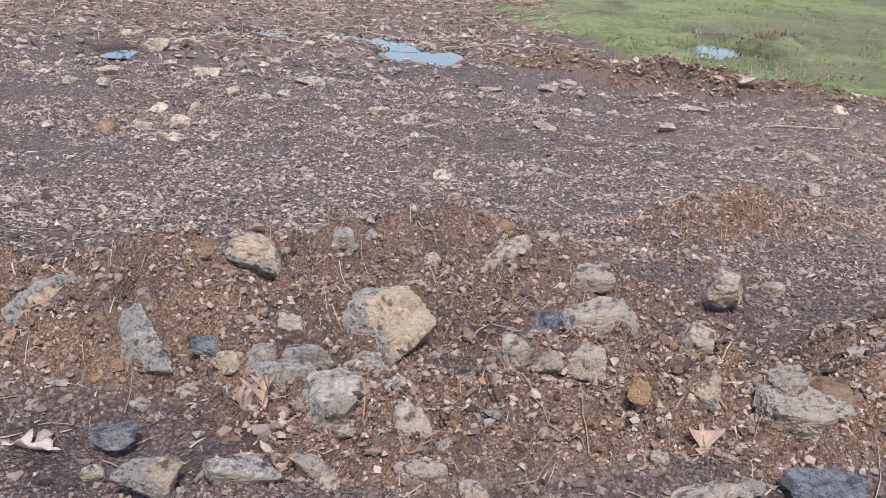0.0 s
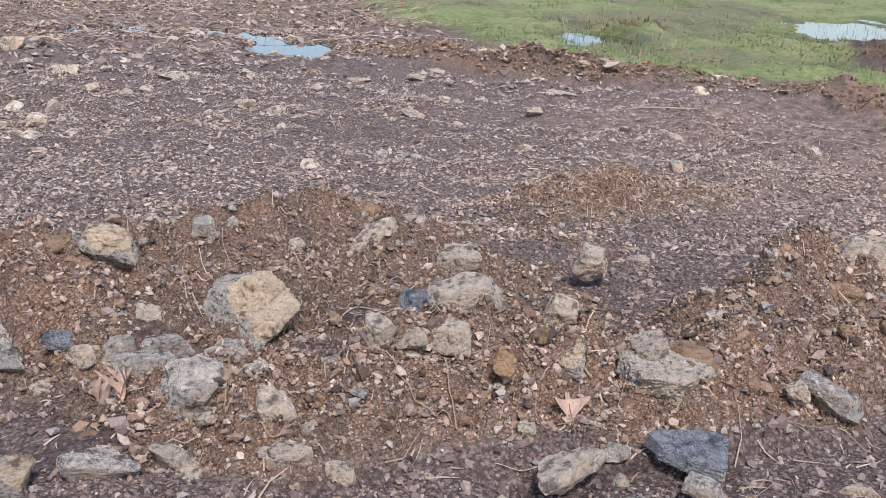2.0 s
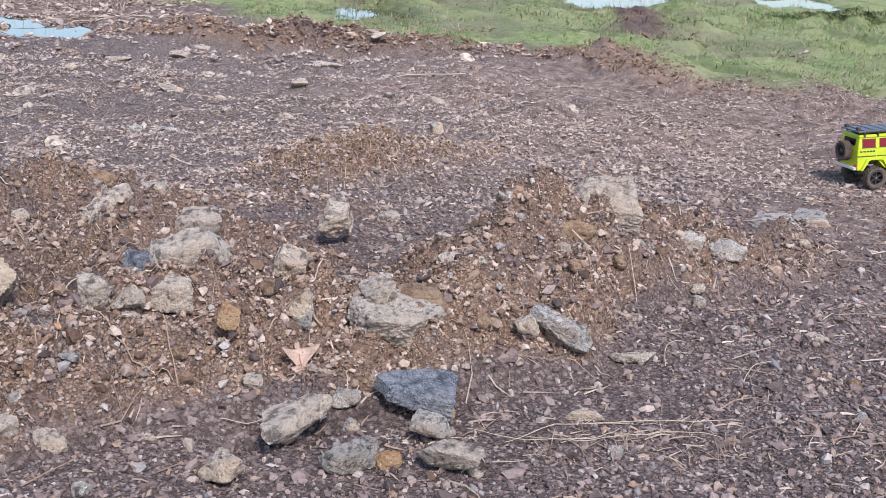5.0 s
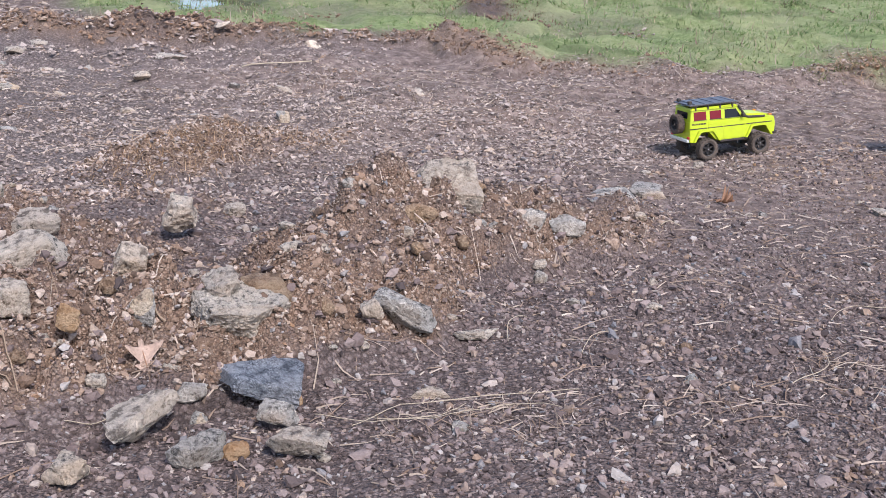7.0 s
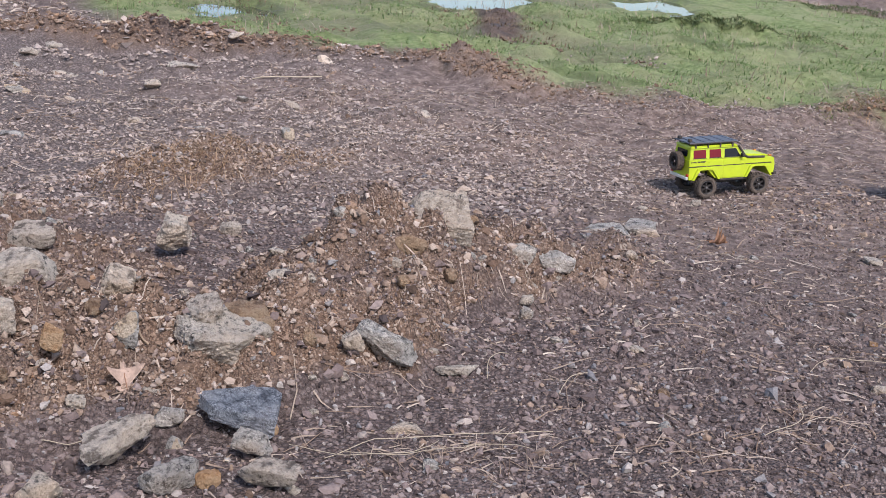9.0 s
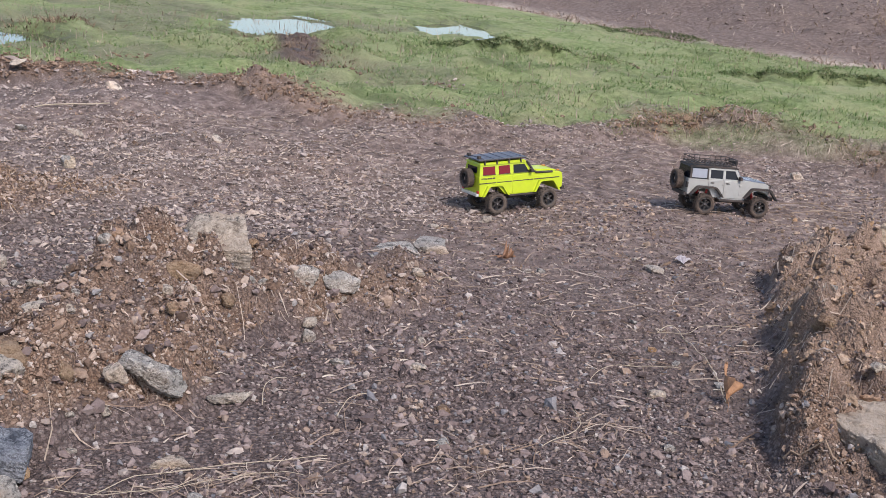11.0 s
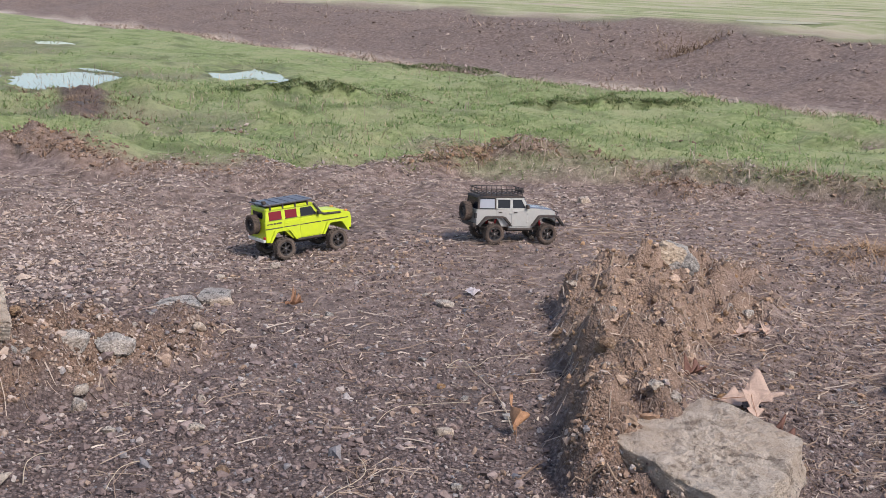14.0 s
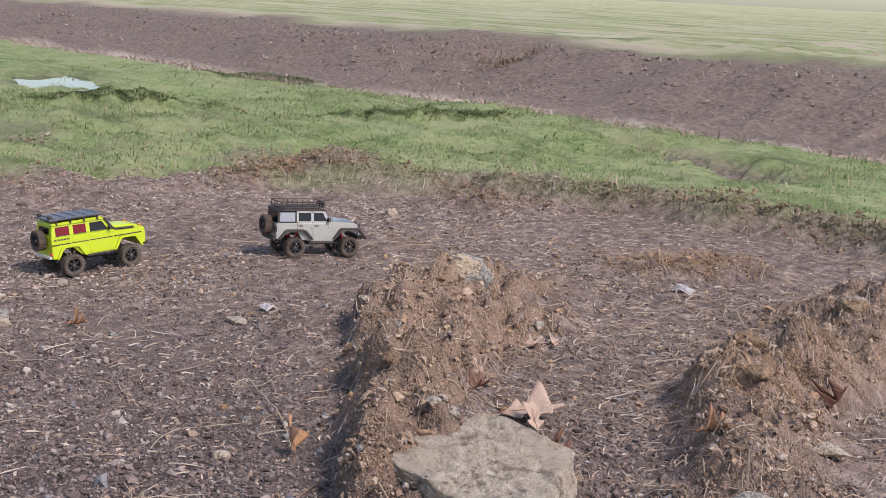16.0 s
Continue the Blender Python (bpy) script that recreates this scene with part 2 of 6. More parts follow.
def node(nt, kind, **inputs):
    n = nt.nodes.new("ShaderNode" + kind)
    for key, v in inputs.items():
        key = key.replace("_", " ")
        if isinstance(v, bpy.types.NodeSocket):
            nt.links.new(v, n.inputs[key])
        else:
            n.inputs[key].default_value = v
    return n


def noise_tex(nt, co, scale, detail=4, rough=0.6, stretch=None):
    if stretch:
        co = node(nt, "Mapping", Vector=co, Scale=stretch).outputs[0]
    return node(nt, "TexNoise", Vector=co, Scale=scale, Detail=detail, Roughness=rough).outputs["Fac"]


def ramp(nt, fac, stops, mode="LINEAR"):
    r = nt.nodes.new("ShaderNodeValToRGB")
    r.color_ramp.interpolation = mode
    while len(r.color_ramp.elements) < len(stops):
        r.color_ramp.elements.new(0.5)
    for e, (p, c) in zip(r.color_ramp.elements, stops):
        e.position = p
        e.color = (*c, 1) if len(c) == 3 else c
    nt.links.new(fac, r.inputs[0])
    return r.outputs[0]


def grey(v):
    return (v, v, v)


def mixed(nt, fac, a, b, how="MIX"):
    n = nt.nodes.new("ShaderNodeMix")
    n.data_type, n.blend_type = "RGBA", how
    for sock, v in ((n.inputs[0], fac), (n.inputs[6], a), (n.inputs[7], b)):
        if isinstance(v, bpy.types.NodeSocket):
            nt.links.new(v, sock)
        else:
            sock.default_value = v if isinstance(v, (int, float)) else (*v, 1)
    return n.outputs[2]


def bumped(nt, b, height, strength, distance):
    n = node(nt, "Bump", Height=height, Strength=strength, Distance=distance)
    nt.links.new(n.outputs[0], b.inputs["Normal"])


def coords(nt, which="Object"):
    return nt.nodes.new("ShaderNodeTexCoord").outputs[which]


def attribute(nt, name):
    n = nt.nodes.new("ShaderNodeAttribute")
    n.attribute_name = name
    return n.outputs["Fac"]


def ground_material():
    m, nt, b = material("ground_soil", 0.9)
    co = coords(nt)
    broad, fine, grit = noise_tex(nt, co, 1.3, 5), noise_tex(nt, co, 14, 6, 0.65), noise_tex(nt, co, 90, 5, 0.7)
    cells = node(nt, "TexVoronoi", Vector=co, Scale=75)
    gravel = ramp(nt, fine, [(0.25, (0.055, 0.04, 0.038)), (0.5, (0.14, 0.102, 0.096)), (0.75, (0.27, 0.205, 0.192))])
    gravel = mixed(nt, 0.5, gravel, ramp(nt, grit, [(0.36, (0.06, 0.043, 0.038)), (0.52, (0.17, 0.125, 0.11)), (0.66, (0.4, 0.33, 0.295))]))
    stones = ramp(nt, cells.outputs["Color"], [(0.0, (0.1, 0.072, 0.067)), (0.5, (0.24, 0.178, 0.163)), (1.0, (0.42, 0.345, 0.315))])
    # dark soil in the gaps, deepened to put the crevices' shade into colour
    gravel = mixed(nt, ramp(nt, cells.outputs["Distance"], [(0.4, grey(0)), (0.62, grey(0.75))]), mixed(nt, 0.6, gravel, stones), (0.075, 0.053, 0.048))
    soil = ramp(nt, fine, [(0.27, (0.12, 0.068, 0.043)), (0.5, (0.33, 0.192, 0.124)), (0.76, (0.5, 0.32, 0.22))])
    soil = mixed(nt, 0.45, soil, ramp(nt, grit, [(0.38, (0.055, 0.034, 0.024)), (0.54, (0.25, 0.158, 0.11)), (0.68, (0.44, 0.325, 0.245))]))
    specks = node(nt, "TexVoronoi", Vector=co, Scale=150)
    speck_tone = ramp(nt, specks.outputs["Color"], [(0.0, (0.12, 0.077, 0.056)), (0.45, (0.28, 0.188, 0.136)), (0.8, (0.43, 0.325, 0.25)), (1.0, (0.55, 0.46, 0.385))])
    # gaps between soil grains likewise darkened with crevice shade in the colour
    soil = mixed(nt, ramp(nt, specks.outputs["Distance"], [(0.4, grey(0)), (0.62, grey(0.7))]), mixed(nt, 0.5, soil, speck_tone), (0.1, 0.062, 0.045))
    soil = mixed(nt, ramp(nt, noise_tex(nt, co, 3.2, 5), [(0.44, grey(0)), (0.62, grey(0.65))]), soil, gravel)
    turf = ramp(nt, fine, [(0.3, (0.12, 0.15, 0.05)), (0.5, (0.23, 0.3, 0.11)), (0.72, (0.4, 0.43, 0.2))])
    turf = mixed(nt, ramp(nt, broad, [(0.42, grey(0.1)), (0.62, grey(0.75))]), turf, (0.37, 0.37, 0.2))
    streak = noise_tex(nt, co, 1.5, 6, 0.6, (1.3, 0.6, 1))
    turf = mixed(nt, ramp(nt, streak, [(0.34, grey(0.7)), (0.47, grey(0))]), turf, (0.11, 0.135, 0.05))
    turf = mixed(nt, ramp(nt, streak, [(0.55, grey(0)), (0.72, grey(0.6))]), turf, (0.36, 0.34, 0.18))
    bare = ramp(nt, fine, [(0.25, (0.09, 0.064, 0.056)), (0.5, (0.21, 0.153, 0.13)), (0.8, (0.4, 0.315, 0.265))])
    bare = mixed(nt, ramp(nt, noise_tex(nt, co, 2.5, 5, 0.6, (1.6, 0.35, 1)), [(0.45, grey(0)), (0.7, grey(0.6))]), bare, (0.27, 0.2, 0.16))
    field = ramp(nt, noise_tex(nt, co, 0.8, 6, 0.65, (1.0, 0.25, 1)), [(0.32, (0.17, 0.17, 0.085)), (0.4, (0.26, 0.29, 0.13)), (0.5, (0.36, 0.37, 0.2)), (0.58, (0.5, 0.44, 0.31)), (0.72, (0.36, 0.27, 0.21))])
    tan = ramp(nt, fine, [(0.28, (0.09, 0.063, 0.055)), (0.5, (0.25, 0.182, 0.155)), (0.74, (0.5, 0.39, 0.335))])
    ash = ramp(nt, fine, [(0.25, (0.12, 0.092, 0.082)), (0.5, (0.28, 0.222, 0.198)), (0.75, (0.48, 0.4, 0.36))])
    # the same darkened gaps, crevice shade in the colour, for the paler ground
    ash = mixed(nt, ramp(nt, cells.outputs["Distance"], [(0.35, grey(0)), (0.6, grey(0.7))]), mixed(nt, 0.5, ash, stones), (0.085, 0.067, 0.062))
    gravel = mixed(nt, attribute(nt, "ashen"), gravel, ash)
    gravel = mixed(nt, attribute(nt, "dry"), gravel, tan)
    soil = mixed(nt, mixed(nt, 1.0, attribute(nt, "dry"), grey(0.75), "MULTIPLY"), soil, mixed(nt, 0.5, tan, (0.46, 0.31, 0.21)))
    c = mixed(nt, attribute(nt, "heap"), gravel, soil)
    c = mixed(nt, attribute(nt, "turf"), c, turf)
    c = mixed(nt, attribute(nt, "beyond"), c, field)
    c = mixed(nt, attribute(nt, "bare"), c, bare)
    c = mixed(nt, attribute(nt, "bleached"), c, ramp(nt, fine, [(0.3, (0.42, 0.34, 0.27)), (0.6, (0.68, 0.57, 0.47))]))
    wet = attribute(nt, "wet")
    wet = mixed(nt, 1.0, wet, ramp(nt, noise_tex(nt, co, 3.2, 5), [(0.42, grey(0)), (0.6, grey(1))]), "MULTIPLY")
    c = mixed(nt, wet, c, mixed(nt, 1.0, c, (0.46, 0.44, 0.43), "MULTIPLY"))
    nt.links.new(c, b.inputs["Base Color"])
    nt.links.new(ramp(nt, wet, [(0.0, grey(0.95)), (1.0, grey(0.5))]), b.inputs["Roughness"])
    grains = node(nt, "TexVoronoi", Vector=co, Scale=170)
    tall = mixed(nt, 0.5, mixed(nt, 0.5, cells.outputs["Distance"], grains.outputs["Distance"]), mixed(nt, 0.5, fine, grit))
    flip = node(nt, "Invert", Color=tall).outputs[0]
    bumped(nt, b, flip, 1.0, 0.035)
    return m


def rock_material(name, dark, mid, light, speck=0.5, warm=(0.36, 0.23, 0.13), dirt=0.45, crust=None):
    """Weathered stone: broad patches of fresh and dirty face, dark specks and pits, soil stains."""
    m, nt, b = material(name, 0.9)
    co = coords(nt)
    lump, fine, grit = noise_tex(nt, co, 9, 6, 0.6), noise_tex(nt, co, 60, 8, 0.75), noise_tex(nt, co, 210, 5, 0.75)
    c = ramp(nt, mixed(nt, 0.5, lump, noise_tex(nt, co, 34, 6, 0.65)), [(0.41, dark), (0.47, mid), (0.56, light)])
    c = mixed(nt, mixed(nt, 1.0, ramp(nt, noise_tex(nt, co, 26, 5), [(0.4, grey(0.15)), (0.6, grey(1.0))]), grey(speck), "MULTIPLY"), c, ramp(nt, grit, [(0.4, dark), (0.49, mid), (0.58, light)]))
    if crust:
        ragged = mixed(nt, 0.45, attribute(nt, "worn"), noise_tex(nt, co, 40, 6, 0.7))
        face = ramp(nt, ragged, [(0.47, grey(0)), (0.53, grey(0.95))])
        rough_face = ramp(nt, fine, [(0.38, (0.075, 0.07, 0.068)), (0.47, crust), (0.58, tuple(min(1, v * 1.45) for v in crust))])
        c = mixed(nt, face, c, rough_face)
    pits = node(nt, "TexVoronoi", Vector=co, Scale=95)
    c = mixed(nt, mixed(nt, 1.0, ramp(nt, pits.outputs["Distance"], [(0.1, grey(0.7)), (0.3, grey(0))]), ramp(nt, noise_tex(nt, co, 18, 4), [(0.45, grey(0)), (0.62, grey(1))]), "MULTIPLY"), c, dark)
    c = mixed(nt, ramp(nt, fine, [(0.54, grey(0)), (0.64, grey(0.6))]), c, mixed(nt, 0.5, c, dark))
    tint = node(nt, "ObjectInfo").outputs["Random"]
    soil = mixed(nt, 1.0, ramp(nt, noise_tex(nt, co, 7, 5), [(0.45 if dirt < 0.7 else 0.43, grey(0)), (0.6 if dirt < 0.7 else 0.53, grey(dirt))]), ramp(nt, tint, [(0, grey(0.4)), (1, grey(1))]), "MULTIPLY")
    c = mixed(nt, soil, c, warm)
    c = mixed(nt, 1.0, c, ramp(nt, tint, [(0, (0.85, 0.83, 0.82)), (0.5, (1, 1, 1)), (1, (1.1, 1.05, 1.0))]), "MULTIPLY")
    nt.links.new(c, b.inputs["Base Color"])
    bumped(nt, b, mixed(nt, 0.45, mixed(nt, 0.4, fine, pits.outputs["Distance"]), grit), 1.0, 0.03)
    return m


def island_material(name, stops, rough=0.85, bump=0.0, spec=0.3, sheer=0.0):
    """Each loose piece takes its own colour from the ramp; sheer: how far light shines through it."""
    m, nt, b = material(name, rough, 0, spec)
    r = nt.nodes.new("ShaderNodeNewGeometry").outputs["Random Per Island"]
    c = ramp(nt, r, stops)
    c = mixed(nt, 0.35, c, ramp(nt, noise_tex(nt, coords(nt), 120, 4), [(0.3, grey(0.05)), (0.7, grey(0.5))]), "OVERLAY")
    nt.links.new(c, b.inputs["Base Color"])
    if bump:
        bumped(nt, b, noise_tex(nt, coords(nt), 260, 5, 0.7), bump, 0.006)
    if sheer:
        glow = node(nt, "BsdfTranslucent", Color=c)
        both = node(nt, "MixShader", Fac=sheer)
        nt.links.new(b.outputs[0], both.inputs[1])
        nt.links.new(glow.outputs[0], both.inputs[2])
        nt.links.new(both.outputs[0], nt.nodes["Material Output"].inputs["Surface"])
    return m


def plain_material(name, colour, rough=0.5, metal=0.0, spec=0.5, dust=0.0, dust_colour=(0.24, 0.17, 0.13), coat=0.0):
    m, nt, b = material(name, rough, metal, spec)
    co = coords(nt)
    c = mixed(nt, ramp(nt, noise_tex(nt, co, 30, 5), [(0.35, grey(0)), (0.7, grey(0.25))]), colour, tuple(v * 0.8 for v in colour))
    if dust:
        c = mixed(nt, ramp(nt, noise_tex(nt, co, 22, 6, 0.7), [(0.3, grey(0)), (0.75, grey(dust))]), c, dust_colour)
        nt.links.new(ramp(nt, noise_tex(nt, co, 22, 6, 0.7), [(0.3, grey(rough)), (0.75, grey(min(1, rough + 0.35)))]), b.inputs["Roughness"])
    nt.links.new(c, b.inputs["Base Color"])
    b.inputs["Coat Weight"].default_value = coat
    return m


MAT_GROUND = ground_material()
MAT_ROCK = {
    "grey": rock_material("grey_rock", (0.07, 0.064, 0.06), (0.45, 0.415, 0.38), (0.85, 0.79, 0.72), 0.7, crust=(0.4, 0.37, 0.34)),
    "pale": rock_material("pale_rock", (0.16, 0.13, 0.11), (0.57, 0.485, 0.41), (0.82, 0.71, 0.6), 0.35, crust=(0.52, 0.455, 0.39)),
    "tan": rock_material("tan_rock", (0.17, 0.13, 0.1), (0.62, 0.475, 0.34), (0.8, 0.65, 0.49), 0.2, (0.2, 0.17, 0.15), 0.3, (0.4, 0.375, 0.345)),
    "orange": rock_material("orange_rock", (0.26, 0.15, 0.08), (0.46, 0.28, 0.15), (0.58, 0.41, 0.26), 0.3),
    "blue": rock_material("blue_rock", (0.055, 0.062, 0.08), (0.2, 0.215, 0.25), (0.42, 0.44, 0.48), 0.85, dirt=0.15),
    "slab": rock_material("dusty_slab", (0.2, 0.15, 0.115), (0.56, 0.46, 0.365), (0.74, 0.63, 0.52), 0.45, (0.4, 0.285, 0.2), 0.6, (0.5, 0.42, 0.345)),
    "clod": rock_material("clod_soil", (0.17, 0.105, 0.068), (0.36, 0.235, 0.15), (0.52, 0.39, 0.275), 0.6),
}
MAT_PEBBLE = island_material("pebble", [(0.0, (0.065, 0.048, 0.045)), (0.25, (0.17, 0.124, 0.115)), (0.5, (0.255, 0.19, 0.174)), (0.75, (0.34, 0.265, 0.242)), (0.82, (0.33, 0.225, 0.16)), (0.93, (0.48, 0.42, 0.385)), (1.0, (0.17, 0.165, 0.18))], 0.85, 0.5)
# pale chips, raised further to put the brightening of distant ground into colour
MAT_PALE_PEBBLE = island_material("pale_pebble", [(0.0, (0.13, 0.1, 0.089)), (0.25, (0.26, 0.203, 0.18)), (0.5, (0.38, 0.305, 0.27)), (0.8, (0.5, 0.412, 0.368)), (0.9, (0.45, 0.33, 0.245)), (1.0, (0.64, 0.56, 0.505))], 0.85, 0.5)
MAT_CRUMB = island_material("crumb", [(0.0, (0.085, 0.054, 0.039)), (0.25, (0.29, 0.193, 0.139)), (0.55, (0.41, 0.293, 0.221)), (0.8, (0.5, 0.39, 0.315)), (0.93, (0.6, 0.51, 0.44)), (0.97, (0.3, 0.28, 0.275)), (1.0, (0.46, 0.27, 0.155))], 0.9, 0.6)
MAT_LUMP = island_material("soil_lump", [(0.0, (0.16, 0.1, 0.071)), (0.5, (0.3, 0.198, 0.14)), (0.85, (0.41, 0.29, 0.215)), (1.0, (0.42, 0.25, 0.15))], 0.95, 1.0)
MAT_DUST = island_material("tan_crumb", [(0.0, (0.24, 0.155, 0.1)), (0.5, (0.45, 0.315, 0.22)), (0.85, (0.6, 0.46, 0.35)), (1.0, (0.52, 0.33, 0.19))], 0.95, 1.0)
MAT_STRAW = island_material("dry_straw", [(0.0, (0.24, 0.155, 0.11)), (0.4, (0.41, 0.3, 0.225)), (0.8, (0.54, 0.435, 0.345)), (1.0, (0.62, 0.54, 0.455))], 0.75, sheer=0.3)
MAT_CHAFF = island_material("chaff", [(0.0, (0.12, 0.08, 0.06)), (0.4, (0.36, 0.27, 0.21)), (0.8, (0.55, 0.45, 0.37)), (1.0, (0.68, 0.59, 0.5))], 0.75, sheer=0.2)
MAT_GRASS = island_material("grass", [(0.0, (0.13, 0.21, 0.065)), (0.4, (0.22, 0.32, 0.11)), (0.7, (0.33, 0.4, 0.17)), (0.88, (0.48, 0.46, 0.26)), (1.0, (0.58, 0.49, 0.33))], 0.7, sheer=0.45)
MAT_BANK = island_material("bank_clod", [(0.0, (0.17, 0.125, 0.107)), (0.4, (0.24, 0.178, 0.152)), (0.8, (0.34, 0.26, 0.22)), (1.0, (0.46, 0.38, 0.32))], 0.95)
MAT_BRUSH = island_material("brush", [(0.0, (0.12, 0.075, 0.05)), (0.6, (0.24, 0.16, 0.1)), (1.0, (0.4, 0.3, 0.2))], 0.85, sheer=0.15)
MAT_TUSSOCK = island_material("tussock", [(0.0, (0.06, 0.085, 0.03)), (0.5, (0.13, 0.18, 0.06)), (0.85, (0.24, 0.27, 0.11)), (1.0, (0.42, 0.35, 0.21))], 0.75, sheer=0.4)
MAT_HAY = island_material("orange_hay", [(0.0, (0.26, 0.15, 0.08)), (0.5, (0.45, 0.28, 0.155)), (1.0, (0.6, 0.44, 0.28))], 0.8, sheer=0.25)
# darkest greens put the shade under the sod edge into the blade colour
MAT_SEDGE = island_material("edge_grass", [(0.0, (0.07, 0.1, 0.03)), (0.3, (0.16, 0.2, 0.07)), (0.5, (0.34, 0.29, 0.15)), (1.0, (0.5, 0.39, 0.25))], 0.7, sheer=0.4)


def water_material():
    m, nt, b = material("puddle_water", 0.015, 0, 1.0)
    b.inputs["Base Color"].default_value = (0.05, 0.04, 0.032, 1)
    return m


MAT_WATER = water_material()


# ---- the ground ----
def mesh_from(name, verts, faces, mat, smooth=False, sizes=None):
    """A mesh from arrays of corners and of faces that all have as many corners."""
    me = bpy.data.meshes.new(name)
    verts, faces = np.asarray(verts, np.float32), np.asarray(faces, np.int32)
    me.vertices.add(len(verts))
    me.vertices.foreach_set("co", verts.ravel())
    k = faces.shape[1]
    me.loops.add(faces.size)
    me.loops.foreach_set("vertex_index", faces.ravel())
    me.polygons.add(len(faces))
    me.polygons.foreach_set("loop_start", np.arange(0, faces.size, k, dtype=np.int32))
    me.polygons.foreach_set("use_smooth", np.full(len(faces), smooth))
    me.update(calc_edges=True)
    me.materials.append(mat)
    return me


def spread(low, high, fine, below, above, reach_low, reach_high):
    """Grid lines: even from low to high, then wider and wider out to the reaches."""
    mid = np.arange(low, high + fine / 2, fine)
    up, v, s = [], mid[-1], fine
    while v < reach_high:
        s *= above
        v += s
        up.append(v)
    down, v, s = [], mid[0], fine
    while v > reach_low:
        s *= below
        v -= s
        down.append(v)
    return np.array(down[::-1] + mid.tolist() + up)


gx, gy = spread(-2.0, 5.2, 0.02, 1.07, 1.044, -700, 900), spread(1.8, 5.1, 0.02, 1.25, 1.042, -500, 900)
XX, YY = np.meshgrid(gx, gy)
ZZ, HEAP, TURF, BARE, WET = terrain(XX.ravel(), YY.ravel())
ids = np.arange(XX.size).reshape(XX.shape)
quads = np.stack([ids[:-1, :-1], ids[:-1, 1:], ids[1:, 1:], ids[1:, :-1]], -1).reshape(-1, 4)
ground_mesh = mesh_from("ground", np.stack([XX.ravel(), YY.ravel(), ZZ], -1), quads, MAT_GROUND, True)
# ashen and the far end of dry put the brightening with distance into colour
for key, values in (("heap", HEAP), ("turf", TURF), ("bare", BARE), ("wet", WET), ("bleached", step01(12.1, 12.6, XX.ravel() + 0.35 * fbm(XX.ravel() * 0, YY.ravel(), 2.2, 3, 31)) * (1 - step01(13.0, 13.6, XX.ravel() + 0.35 * fbm(XX.ravel() * 0, YY.ravel(), 2.2, 3, 31))) * (0.75 + 0.4 * fbm(XX.ravel(), YY.ravel(), 0.6, 2, 77))), ("beyond", step01(17.0, 18.2, XX.ravel())), ("dry", step01(1.7, 4.0, XX.ravel() + 0.25 * YY.ravel() - 0.8 + 0.6 * fbm(XX.ravel(), YY.ravel(), 0.8, 2, 57)) * (1 - step01(7.5, 9, YY.ravel())) + step01(8.6, 11.0, YY.ravel() + fbm(XX.ravel(), YY.ravel(), 0.9, 2, 58)) * (1 - step01(0, 2, XX.ravel()))), ("ashen", step01(3.6, 4.9, YY.ravel()) * (1 - step01(9.5, 11, YY.ravel())) * (1 - step01(2.4, 4.2, XX.ravel())))):
    layer = ground_mesh.attributes.new(key, "FLOAT", "POINT")
    layer.data.foreach_set("value", np.clip(values, 0, 1).astype(np.float32))
ground = tagged(new("ground", ground_mesh), "churned brown gravel, soil heaps and grass field", "ground", kind="structure")

for n, p in enumerate(PUDDLES):
    cx, cy, rx, ry, turn = p
    bm = bmesh.new()
    ring = []
    wide = 1.0 if cx > 17 else 1.35
    for a in np.linspace(0, 2 * math.pi, 48, endpoint=False):
        u, v = wide * rx * math.cos(a), wide * ry * math.sin(a)
        c, s = math.cos(radians(turn)), math.sin(radians(turn))
        ring.append(bm.verts.new((cx + u * c - v * s, cy + u * s + v * c, 0)))
    bm.faces.new(ring)
    me = bpy.data.meshes.new("puddle_water")
    bm.to_mesh(me)
    bm.free()
    me.materials.append(MAT_WATER)
    ob = new("puddle_water", me)
    ob.location.z = 0.836 if cx > 17 else (0.028 if cx > 2 else -0.018 + 0.0015 * n)
    tagged(ob, "shallow rain puddle that mirrors the pale sky", "puddle", kind="structure")


# ---- loose stuff strewn on the ground ----
rng = np.random.default_rng(7)


